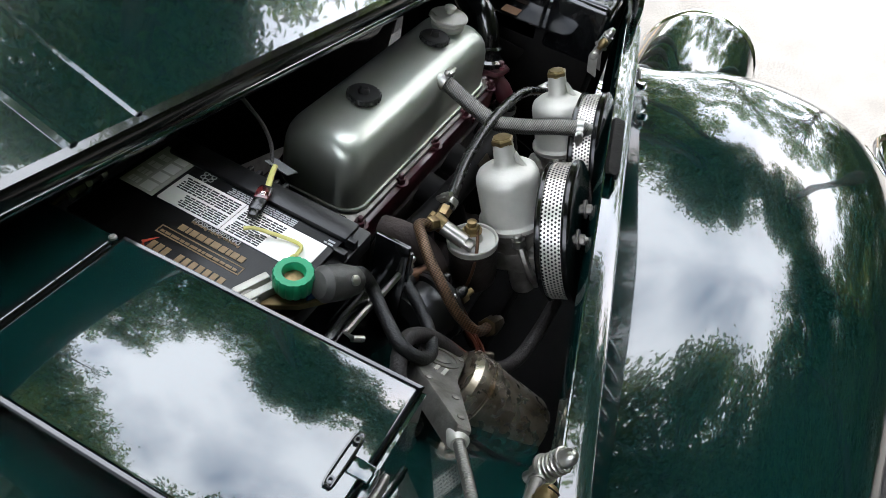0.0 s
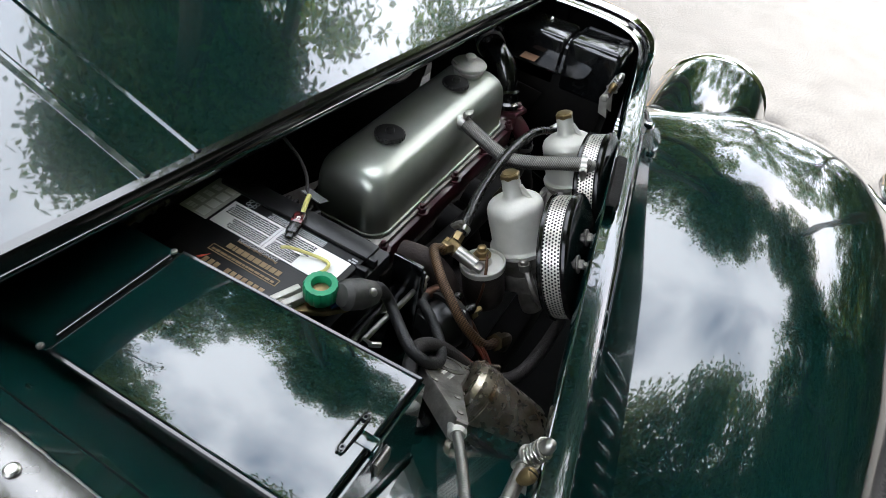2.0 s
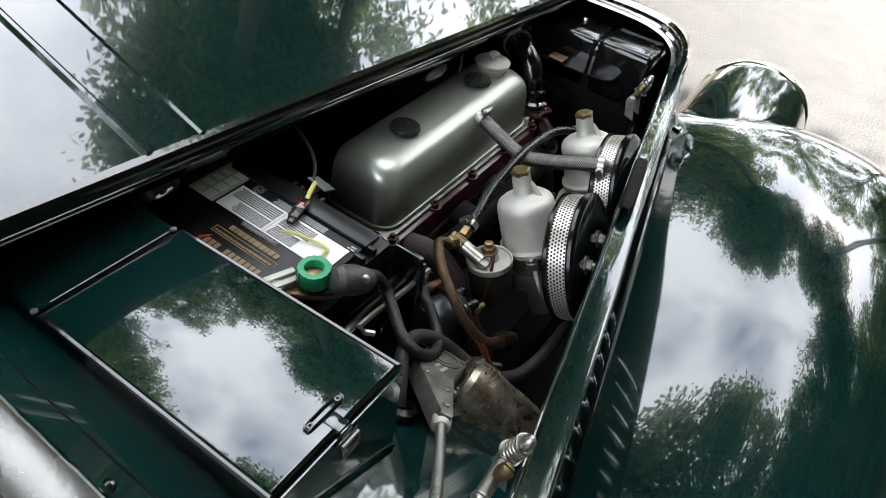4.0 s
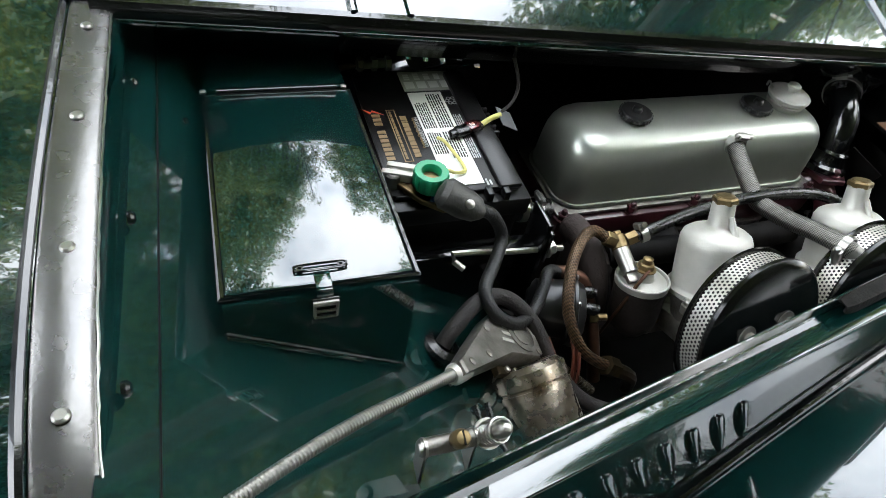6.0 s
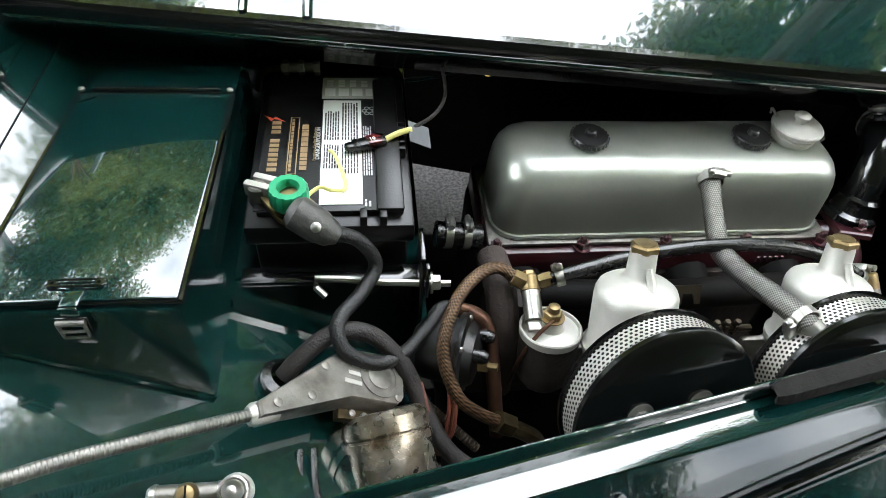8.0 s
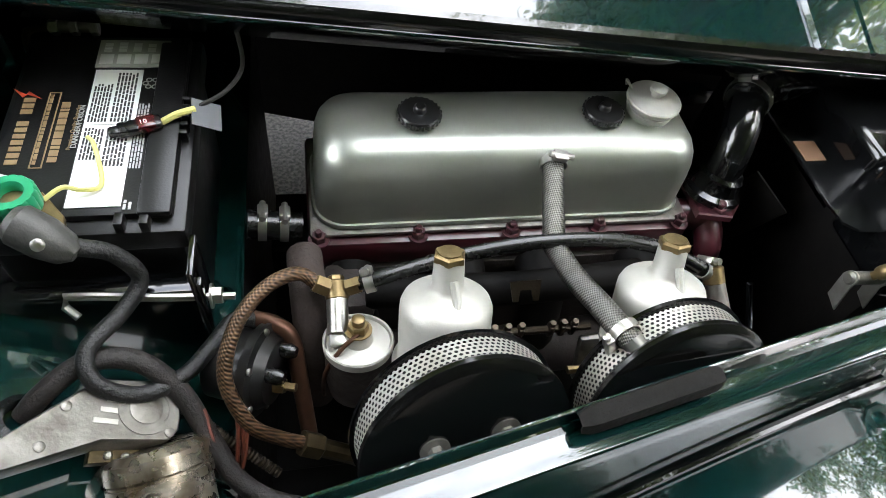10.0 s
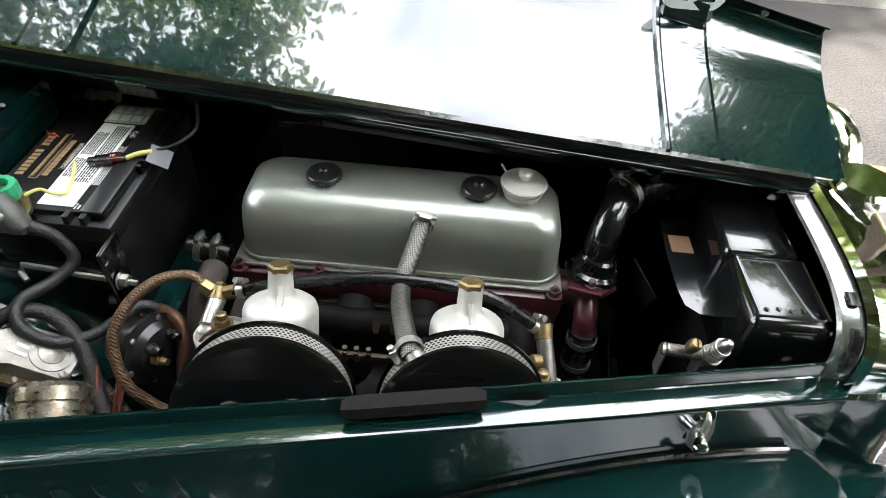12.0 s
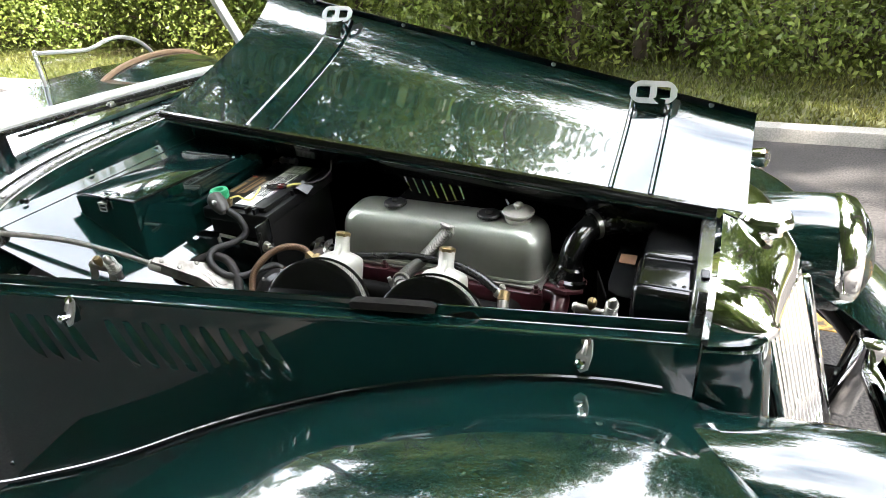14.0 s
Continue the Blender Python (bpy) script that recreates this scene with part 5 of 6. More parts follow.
# fuel unions
union = thing("fuel_union", "brass banjo union with zinc filter tube", "pipe fitting")
part("filter_tube", Shape().tube([(-0.0905, -0.014, 0.8325), (-0.0895, 0.020, 0.8395)], 0.0098, 18), STEEL, union)
part("filter_tip", Shape().box((-0.008, -0.0035, -0.011), (0.008, 0.0035, 0.002), 0.0015, along((-0.0905, -0.014, 0.8325), (0, 0.9, 0.2))), STEEL, union)
part("banjo", Shape().lathe([(0.008, -0.010), (0.0105, -0.008), (0.0105, 0.007), (0.0085, 0.009)], along((-0.0895, 0.026, 0.8420), (0, 0.9, 0.3)), 18).hexagon(0.0075, 0.009, 0.014, along((-0.0895, 0.026, 0.8420), (0, 0.9, 0.3))), BRASS, union)
part("union_nut", Shape().hexagon(0.0092, 0.0, 0.014, along((-0.0965, 0.027, 0.8450), (-0.85, 0.25, 0.35))), BRASS, union)
part("side_nut", Shape().hexagon(0.0085, 0.0, 0.014, along((-0.080, 0.026, 0.8450), (0.9, 0.05, 0.35))), BRASS, union)
part("overflow_pipe", Shape().tube([(-0.073, -0.020, 0.842), (-0.090, -0.030, 0.832), (-0.104, -0.036, 0.80), (-0.106, -0.03, 0.74)], 0.0022, 8, 5), COPPER, union)
union2 = thing("fuel_union", "brass banjo union at the second float chamber", "pipe fitting")
part("filter_tube", Shape().tube([(0.300, -0.030, 0.806), (0.292, 0.010, 0.834)], 0.0098, 18), ALLOY_DIRTY, union2)
part("banjo", Shape().lathe([(0.008, -0.010), (0.0108, -0.008), (0.0108, 0.008), (0.0085, 0.010)], along((0.2905, 0.017, 0.839), (-0.1, 0.8, 0.6)), 18), BRASS, union2)
part("side_screw", Shape().lathe([(0.008, 0.0), (0.008, 0.010), (0.005, 0.012)], along((0.288, -0.012, 0.822), (-0.9, -0.3, 0.2)), 14), BRASS, union2)
hose_clip((0.280, 0.021, 0.843), (0.85, -0.1, -0.5), 0.0080, union2, 40)
hose_clip((-0.060, 0.026, 0.852), (1, 0.05, 0.3), 0.0080, union, 40)
# rubber fuel pipe between the two
link = solid("fuel_pipe", Shape().tube([(-0.070, 0.026, 0.849), (-0.045, 0.030, 0.855), (0.02, 0.043, 0.861), (0.10, 0.048, 0.870), (0.18, 0.045, 0.871), (0.235, 0.036, 0.862), (0.285, 0.020, 0.841)], 0.0074, 12, 6), RUBBER, "glossy black rubber fuel pipe between the carburettors", "fuel pipe")
# braided supply hose
supply = thing("fuel_hose", "brown braided fuel supply hose with brass unions", "hose")
part("hose", Shape().tube([(-0.106, 0.030, 0.848), (-0.122, 0.037, 0.857), (-0.146, 0.022, 0.866), (-0.169, -0.002, 0.861), (-0.183, -0.030, 0.845), (-0.185, -0.050, 0.823), (-0.170, -0.072, 0.790), (-0.146, -0.078, 0.765), (-0.125, -0.080, 0.750)], 0.0066, 14, 8), BRAID, supply)
part("end_union", Shape().hexagon(0.0125, 0.0, 0.02, along((-0.128, -0.080, 0.752), (0.8, -0.1, -0.5))).tube([(-0.114, -0.082, 0.743), (-0.085, -0.085, 0.72), (-0.07, -0.08, 0.68)], 0.009, 10, 4), DARKBRASS, supply)
# copper pipe behind it
part("heat_pipe", Shape().tube([(-0.118, 0.085, 0.818), (-0.116, 0.050, 0.822), (-0.114, 0.020, 0.805), (-0.112, 0.000, 0.765), (-0.112, -0.010, 0.70)], 0.0175, 16, 6), BROWN, engine, "rust-brown cast pipe beside the head")
solid("oil_pipe", Shape().tube([(-0.165, 0.020, 0.812), (-0.145, 0.012, 0.812), (-0.132, 0.000, 0.800), (-0.126, -0.035, 0.760), (-0.120, -0.07, 0.70)], 0.0080, 12, 6), COPPER, "dull copper oil pipe with soldered joints", "oil pipe")
# throttle linkage between the carburettors
linkage = thing("throttle_linkage", "steel throttle shaft with spring clips between carburettors", "linkage")
part("shaft", Shape().tube([(0.048, -0.004, 0.790), (0.165, -0.004, 0.790)], 0.0042, 8), RUSTY, linkage)
for x in (0.062, 0.076, 0.090, 0.122, 0.134, 0.146):
    part("clamp", Shape().box((x - 0.003, -0.009, 0.781), (x + 0.003, 0.001, 0.799), 0.002).hexagon(0.0036, 0.799, 0.804, Matrix.Translation((x, -0.004, 0))), RUSTY, linkage)
part("clip_bracket", Shape().prism([(-0.017, 0.0), (0.017, 0.0), (0.014, 0.022), (0.008, 0.022), (0.006, 0.010), (-0.006, 0.010), (-0.008, 0.022), (-0.014, 0.022)], 0.0, 0.002, along((0.104, 0.046, 0.806), (0, -0.7, 0.7), 180)), RUSTY, linkage)
for x0 in (0.0, 0.2):
    part("return_spring", Shape().tube([(x0 + 0.055, -0.01, 0.782), (x0 + 0.058, -0.025, 0.745)], 0.005, 8, 4, False, 0.0015, 0.004), RUSTY, linkage)

# distributor in the shade behind the float chamber
dist = thing("distributor", "black bakelite distributor cap with leads", "distributor")
DM = along((-0.162, -0.020, 0.790), (0.90, -0.35, 0.12))
part("cap", Shape().lathe([(0.020, -0.050), (0.033, -0.040), (0.035, -0.005), (0.042, -0.004), (0.042, 0.001), (0.0435, 0.0015), (0.0435, 0.005), (0.036, 0.007), (0.030, 0.016), (0.014, 0.020)], DM, 36), BAKELITE, dist)
for k in range(6):
    a = k * math.pi / 3
    part("flange_screw", Shape().lathe([(0.0035, 0.004), (0.0035, 0.0075), (0.002, 0.0085)], DM @ Matrix.Translation((0.0395 * math.cos(a), 0.0395 * math.sin(a), 0)), 10), STEEL, dist)
for dx, dy in ((0.016, 0.014), (-0.012, 0.018)):
    part("lead_boot", Shape().lathe([(0.007, 0.012), (0.0075, 0.026), (0.005, 0.032)], DM @ Matrix.Translation((dx, dy, 0)), 12), RUBBER, dist)
part("terminal", Shape().hexagon(0.007, 0.0, 0.010, along((-0.148, -0.042, 0.800), (0.9, -0.3, 0.2))).lathe([(0.004, 0.01), (0.004, 0.02)], along((-0.148, -0.042, 0.800), (0.9, -0.3, 0.2)), 8), BRASS, dist)
rw = random.Random(12)
for k in range(4):
    e = 0.0030 * k
    pts = [(-0.196 + e, 0.010, 0.770), (-0.190 + e, 0.012, 0.800 + rw.uniform(-0.003, 0.003)), (-0.182 + e, 0.008 - e, 0.816 - e), (-0.170 + e, -0.004 + rw.uniform(-0.004, 0.004), 0.808 - e), (-0.166 + e, -0.012, 0.790)]
    solid("ignition_wire", Shape().tube(pts, 0.0017, 8, 6), ORANGE, "thin red-brown wire looped beside the pump", "wire", "ignition wires")
for e, drop, out in ((0.000, 0.000, 0.000), (0.004, 0.008, 0.003), (0.007, -0.006, -0.003)):
    pts = [(-0.214 + e, -0.058, 0.800), (-0.207 + e, -0.082, 0.782), (-0.199 + e, -0.098 - out, 0.754 - drop), (-0.191 + e, -0.102 - out, 0.746 - drop), (-0.184 + e, -0.096, 0.760 - drop), (-0.180 + e, -0.078, 0.786), (-0.180 + e, -0.060, 0.800)]
    solid("ignition_wire", Shape().tube(pts, 0.0019, 8, 6), ORANGE, "thin red-brown wire looped beside the wiper motor", "wire", "ignition wires")

# ---- battery ----
BX0, BX1, BY0, BY1, BZ = -0.372, -0.209, 0.052, 0.300, 0.912
battery = thing("battery", "black car battery with white warning label and green knob terminal", "battery")
part("case", Shape().box((BX0 + 0.006, BY0 + 0.006, 0.735), (BX1 - 0.006, BY1 - 0.006, BZ - 0.022), 0.008), PLASTIC, battery)
part("lid", Shape().box((BX0, BY0, BZ - 0.030), (BX1, BY1, BZ - 0.005), 0.004).box((BX0 + 0.012, BY0 + 0.014, BZ - 0.006), (BX1 - 0.010, BY1 - 0.004, BZ + 0.002), 0.003), PLASTIC, battery)
part("raised_cover", Shape().box((BX1 - 0.0365, BY0 + 0.010, BZ + 0.001), (BX1 - 0.010, BY1 - 0.02, BZ + 0.0085), 0.003), PLASTIC, battery)
for k in range(5):
    part("vent_rib", Shape().box((BX1 - 0.012, BY0 + 0.10 + k * 0.011, BZ - 0.004), (BX1 - 0.004, BY0 + 0.105 + k * 0.011, BZ + 0.0075), 0.001), PLASTIC, battery)
for x in (-0.262, -0.243):
    part("lid_clip", Shape().box((x, BY0 + 0.001, BZ - 0.006), (x + 0.007, BY0 + 0.014, BZ + 0.006), 0.001), PLASTIC, battery)
LZ = BZ + 0.0024
dark_label = part("dark_label", Shape().box((-0.362, 0.068, LZ - 0.0016), (-0.302, 0.252, LZ), 0), PLASTIC, battery)
white = part("warning_label", Shape().box((-0.301, 0.074, LZ), (-0.259, 0.168, LZ + 0.0008)).box((-0.301, 0.169, LZ), (-0.259, 0.243, LZ + 0.0008)), LABEL, battery, "white warning label")
part("date_label", Shape().box((-0.303, 0.247, LZ), (-0.238, 0.288, LZ + 0.0008)), LABEL_AGED, battery, "greenish grey date label")
side_label = part("print_label", Shape().box((-0.258, 0.066, LZ - 0.0006), (-0.2465, 0.243, LZ + 0.0004)), PLASTIC, battery)


def text_mesh(name, body, size, m, mat, parent, squeeze=1.0):
    cu = bpy.data.curves.new(name, "FONT")
    cu.body, cu.size, cu.extrude, cu.resolution_u = body, size, 0.0003, 2
    tmp = bpy.data.objects.new(name, cu)
    me = bpy.data.meshes.new_from_object(tmp)
    bpy.data.objects.remove(tmp)
    me.transform(m @ Matrix.Diagonal((squeeze, 1, 1, 1)))
    me.materials.clear()
    me.materials.append(mat)
    ob = new(name, me)
    ob.parent = parent
    return ob


# the lettering runs across the car, read from the engine's side
def on_lid(x, y, turn=90):
    return Matrix.Translation((x, y, LZ + 0.0010)) @ pose(0, 0, 0, 0, 0, turn)


for k in range(11):
    if k != 7:
        part("letter_bar", Shape().box((-0.3545, 0.1225 + k * 0.0076, LZ + 0.0004), (-0.3450, 0.1280 + k * 0.0076, LZ + 0.0010)), GOLD, dark_label)
text_mesh("lettering", "DANGER/POISON", 0.0068, on_lid(-0.3026, 0.140), PALE, dark_label, 1.0)
text_mesh("lettering", "Premium Quality Batteries", 0.0052, on_lid(-0.3066, 0.138), GOLD, dark_label, 1.0)
part("flash_mark", Shape().prism([(-0.006, -0.012), (0.004, 0.0), (0.0, 0.002), (0.008, 0.014), (-0.004, 0.004), (0.0, 0.001)], 0.0, 0.0006, on_lid(-0.352, 0.208)), FLASH, dark_label)
frame_line = Shape()
fx0, fx1, fy0, fy1 = -0.3355, -0.3255, 0.118, 0.212
for a, b, c, d in ((fx0, fx0 + 0.001, fy0, fy1), (fx1 - 0.001, fx1, fy0, fy1), (fx0, fx1, fy0, fy0 + 0.001), (fx0, fx1, fy1 - 0.001, fy1)):
    frame_line.box((a, c, LZ), (b, d, LZ + 0.0006))
part("label_border", frame_line, GOLD, dark_label)
rb = random.Random(3)


def print_bars(parent, x0, x1, y0, y1, lines, mat, across=True, gap=0.55):
    """Rows of small bars for print too small to read."""
    s = Shape()
    pitch = (x1 - x0) / lines
    for k in range(lines):
        y = y0
        while y < y1 - 0.002:
            w = min(rb.uniform(0.003, 0.009), y1 - y)
            s.box((x0 + k * pitch, y, LZ + 0.0008), (x0 + k * pitch + pitch * gap, y + w, LZ + 0.0012))
            y += w + 0.0012
    part("print_bar", s, mat, parent)


print_bars(dark_label, -0.3335, -0.3285, 0.122, 0.208, 1, GOLD)
print_bars(dark_label, -0.3225, -0.3140, 0.124, 0.200, 1, GOLD, gap=0.85)
print_bars(white, -0.2985, -0.282, 0.126, 0.164, 6, INK)
print_bars(white, -0.2800, -0.2615, 0.118, 0.164, 6, INK)
print_bars(white, -0.2985, -0.282, 0.172, 0.222, 6, INK)
print_bars(white, -0.2800, -0.2615, 0.172, 0.238, 6, INK)
print_bars(side_label, -0.2575, -0.2475, 0.115, 0.195, 4, PALE)
print_bars(side_label, -0.2570, -0.2490, 0.07, 0.080, 2, PALE)
for k in range(4):
    part("date_box", Shape().box((-0.300 + k * 0.0155, 0.252, LZ + 0.0008), (-0.288 + k * 0.0155, 0.266, LZ + 0.0012)), LABEL, battery)
print_bars(battery, -0.298, -0.245, 0.270, 0.284, 4, LABEL)
rosette = Shape()
for k in range(6):
    rosette.ring([(0.0018, 0.0), (0.0030, 0.0), (0.0030, 0.0006), (0.0018, 0.0006)], Matrix.Translation((-0.250 + 0.0055 * math.cos(k * 1.047), 0.224 + 0.0055 * math.sin(k * 1.047), LZ)), 10)
part("recycling_mark", rosette, PALE, battery)

# terminal clamp with the green knob
clamp = thing("battery_isolator", "battery isolator clamp with green plastic knob", "battery switch")
KN = Vector((-0.326, 0.064, 0.929))
part("clamp_plate", Shape().prism([(-0.030, 0.014), (0.010, 0.022), (0.030, -0.004), (0.034, -0.028), (0.008, -0.030), (-0.012, -0.014)], -0.012, -0.006, Matrix.Translation(KN), 0.001), BRASS, clamp, "pale brass clamp plate")
part("clamp_jaw", Shape().box((-0.050, 0.005, -0.012), (-0.012, 0.013, 0.004), 0.002, Matrix.Translation(KN) @ pose(0, 0, 0, 0, 0, -20)).box((-0.046, 0.017, -0.012), (-0.012, 0.025, 0.004), 0.002, Matrix.Translation(KN) @ pose(0, 0, 0, 0, 0, -20)), ALLOY, clamp)
part("post", Shape().lathe([(0.010, -0.015), (0.009, 0.004), (0.007, 0.006)], Matrix.Translation(KN + Vector((-0.032, 0.022, -0.004))), 18), ALLOY_DIRTY, clamp)
knob = Shape()
prof = [(0.0088, 0.004), (0.0105, 0.0), (0.0165, 0.0), (0.0180, 0.003), (0.0180, 0.016), (0.0165, 0.019), (0.0105, 0.019), (0.0088, 0.016)]
rows = [[(r + (0.0009 * abs(math.cos(8 * a)) ** 0.5 - 0.0004 if r > 0.0164 else 0), z, a) for r, z in prof] for a in [2 * math.pi * k / 96 for k in range(96)]]
knob.add([KN + Vector((r * math.cos(a), r * math.sin(a), z)) for row in rows for r, z, a in row], [(i * 8 + j, ((i + 1) % 96) * 8 + j, ((i + 1) % 96) * 8 + (j + 1) % 8, i * 8 + (j + 1) % 8) for i in range(96) for j in range(8)])
part("knob", knob, KNOB_GREEN, clamp, "green ribbed plastic knob")
part("knob_core", Shape().lathe([(0.0092, -0.006), (0.0092, 0.010), (0.005, 0.011)], Matrix.Translation(KN), 24), BRASS, clamp)
# heavy cable
cable = thing("battery_cable", "heavy grey cloth-covered battery cable in a loop", "cable")
CAB = [(-0.305, 0.030, 0.936), (-0.283, 0.030, 0.922), (-0.262, 0.034, 0.905), (-0.248, 0.028, 0.878), (-0.262, 0.004, 0.866), (-0.284, -0.028, 0.864), (-0.278, -0.050, 0.850), (-0.250, -0.052, 0.828), (-0.220, -0.034, 0.820), (-0.198, -0.008, 0.822), (-0.182, 0.014, 0.822), (-0.165, 0.018, 0.812), (-0.155, 0.010, 0.790)]
part("cable", Shape().tube(CAB, 0.0070, 14, 8), RUBBER_GREY, cable)
lug = part("terminal_boot", Shape().lathe([(0.006, -0.030), (0.013, -0.022), (0.0165, -0.006), (0.0165, 0.014), (0.012, 0.020), (0.004, 0.022)], along((-0.306, 0.034, 0.934), (-0.75, 0.35, 0.35)), 24), LEAD, cable, "grey lead terminal boot")
part("boot_screw", Shape().lathe([(0.0048, 0.0), (0.0048, 0.004), (0.003, 0.005)], along((-0.300, 0.020, 0.940), (0.1, -0.7, 0.7)), 12), STEEL, cable)
# holding rod and strap of the battery
clampbar = thing("battery_clamp", "black steel battery clamp with a bright rod", "battery clamp")
part("strap", Shape().box((-0.2065, 0.010, 0.74), (-0.2015, 0.050, 0.905), 0.001, None), BLACK, clampbar)
part("strap_edge", Shape().box((-0.201, 0.008, 0.848), (-0.197, 0.016, 0.893), 0.001), BLACK, clampbar)
part("rod", Shape().tube([(-0.296, 0.005, 0.860), (-0.306, 0.019, 0.870), (-0.24, 0.017, 0.864), (-0.175, 0.016, 0.860)], 0.0036, 8, 2), STEEL, clampbar, "bright hooked steel rod")
part("rod_nut", Shape().hexagon(0.008, 0, 0.008, along((-0.193, 0.017, 0.861), (1, 0, 0))).lathe([(0.011, -0.002), (0.011, 0.0)], along((-0.193, 0.017, 0.861), (1, 0, 0)), 14), STEEL, clampbar)
tray = thing("battery_tray", "black pressed steel battery tray on the bulkhead", "battery tray")
part("base", Shape().box((-0.378, 0.0445, 0.715), (-0.200, 0.310, 0.735), 0.004), BLACK, tray)
part("side_plate", Shape().box((-0.378, 0.028, 0.715), (-0.204, 0.044, 0.852), 0.003), BLACK, tray)
part("folded_lip", Shape().box((-0.378, 0.024, 0.8525), (-0.204, 0.044, 0.860), 0.002), BLACK, tray)
# fuse holder and its wires
fuse = thing("inline_fuse", "red inline fuse on yellow wire lying on the battery", "fuse")
part("holder", Shape().box((-0.020, -0.007, 0.0), (0.017, 0.007, 0.009), 0.003, pose(-0.250, 0.158, LZ + 0.004, 0, 0, 18)), RUBBER, fuse, "black rubber fuse holder")
part("fuse_cap", Shape().box((-0.004, -0.0074, 0.002), (0.012, 0.0074, 0.0098), 0.002, pose(-0.250, 0.158, LZ + 0.004, 0, 0, 18)), FUSE, fuse, "dark red fuse cap")
part("sleeve", Shape().box((-0.028, -0.005, 0.001), (-0.016, 0.005, 0.008), 0.003, pose(-0.250, 0.158, LZ + 0.004, 0, 0, 18)), RUBBER, fuse)
text_mesh("marking", "10", 0.007, pose(-0.2505, 0.1545, LZ + 0.0140, 0, 0, 18), LABEL, fuse)
part("wire", Shape().tube([(-0.312, 0.075, 0.925), (-0.300, 0.086, LZ + 0.012), (-0.288, 0.088, LZ + 0.006), (-0.275, 0.096, LZ + 0.004), (-0.285, 0.135, LZ + 0.008), (-0.292, 0.146, LZ + 0.008)], 0.0020, 8, 6), YELLOW, fuse)
part("wire", Shape().tube([(-0.234, 0.163, LZ + 0.008), (-0.220, 0.169, LZ + 0.012), (-0.206, 0.175, LZ + 0.012)], 0.0032, 8, 5), YELLOW, fuse)
part("tape_flag", Shape().box((-0.001, -0.014, 0.0), (0.026, 0.014, 0.001), 0, pose(-0.208, 0.172, LZ + 0.012, 15, 30, 10)), TAPE, fuse)
part("wire", Shape().tube([(-0.205, 0.180, LZ + 0.010), (-0.18, 0.20, LZ + 0.012), (-0.165, 0.225, LZ + 0.022), (-0.17, 0.25, LZ + 0.05)], 0.0022, 8, 6), LOOM, fuse)
part("connector", Shape().tube([(-0.318, 0.058, 0.921), (-0.326, 0.045, 0.923)], 0.0048, 8), BLUE, fuse)

# ---- tool box on the bulkhead ----
TX0, TX1, TY0, TY1 = -0.531, -0.386, -0.092, 0.191
box = thing("tool_box", "dark green steel tool box with a hinged lid", "tool box")


def lid_z(y):
    return 0.977 - 0.066 * (y + 0.09)


s = Shape()
verts = []
for z_of in (0, 1):
    for x, y in ((TX0, TY0), (TX1, TY0), (TX1, TY1 + 0.09), (TX0, TY1 + 0.09)):
        verts.append((x, y, lid_z(y) if z_of else shelf_z(x) - 0.004))
s.add(verts, [(3, 2, 1, 0), (4, 5, 6, 7), (0, 1, 5, 4), (1, 2, 6, 5), (2, 3, 7, 6), (3, 0, 4, 7)])
part("body", s, GREEN, box)
tilt = math.degrees(math.atan(-0.066))
LID = Matrix.Translation(((TX0 + TX1) / 2, (TY0 + TY1) / 2, lid_z((TY0 + TY1) / 2))) @ pose(0, 0, 0, tilt, 0, 0)
hx, hy = (TX1 - TX0) / 2, (TY1 - TY0) / 2 - 0.006
lid = part("lid", Shape().box((-hx + 0.002, -hy, 0.001), (hx - 0.002, hy, 0.0055), 0.002, LID), GREEN, box)
rim = Shape().tube([LID @ Vector(p) for p in ((-hx, -hy - 0.002, 0.003), (hx, -hy - 0.002, 0.003), (hx, hy, 0.003), (-hx, hy, 0.003))], 0.003, 6, 1, True)
part("rolled_edge", rim, BLACK, lid)
for k in range(5):
    x0 = -hx + 0.012 + k * 0.0245
    part("hinge_knuckle", Shape().tube([LID @ Vector((x0, hy + 0.005, 0.006)), LID @ Vector((x0 + 0.0228, hy + 0.005, 0.006))], 0.0026, 12), BLACK, lid)
    part("hinge_leaf", Shape().box((x0, hy + 0.006, 0.0045), (x0 + 0.0228, hy + 0.013, 0.0062), 0.0006, LID), BLACK, lid)
for x in (-hx - 0.001, hx - 0.004):
    part("screw", Shape().lathe([(0.0034, 0), (0.0034, 0.002), (0.002, 0.0030)], LID @ Matrix.Translation((x, hy + 0.009, 0.003)), 12), ALLOY_DIRTY, box)
hasp = part("hasp", Shape().tube([LID @ Vector(p) for p in ((-0.016, -hy + 0.0115, 0.008), (0.016, -hy + 0.0115, 0.008), (0.0195, -hy + 0.0145, 0.008), (0.016, -hy + 0.0175, 0.008), (-0.016, -hy + 0.0175, 0.008), (-0.0195, -hy + 0.0145, 0.008))], 0.0010, 8, 4, True), BLACK, lid)
for x in (-0.0155, 0.0155):
    part("rivet", Shape().ring([(0.0010, 0.0), (0.0030, 0.0), (0.0028, 0.003), (0.0014, 0.003)], LID @ Matrix.Translation((x, -hy + 0.0145, 0.0055)), 16), BLACK, hasp)
part("hasp_strap", Shape().box((-0.0062, -hy - 0.006, 0.0050), (0.0062, -hy + 0.011, 0.0068), 0.0008, LID).box((-0.0062, -hy - 0.0085, -0.004), (0.0062, -hy - 0.0065, 0.0066), 0.0008, LID), GREEN_IN, hasp)
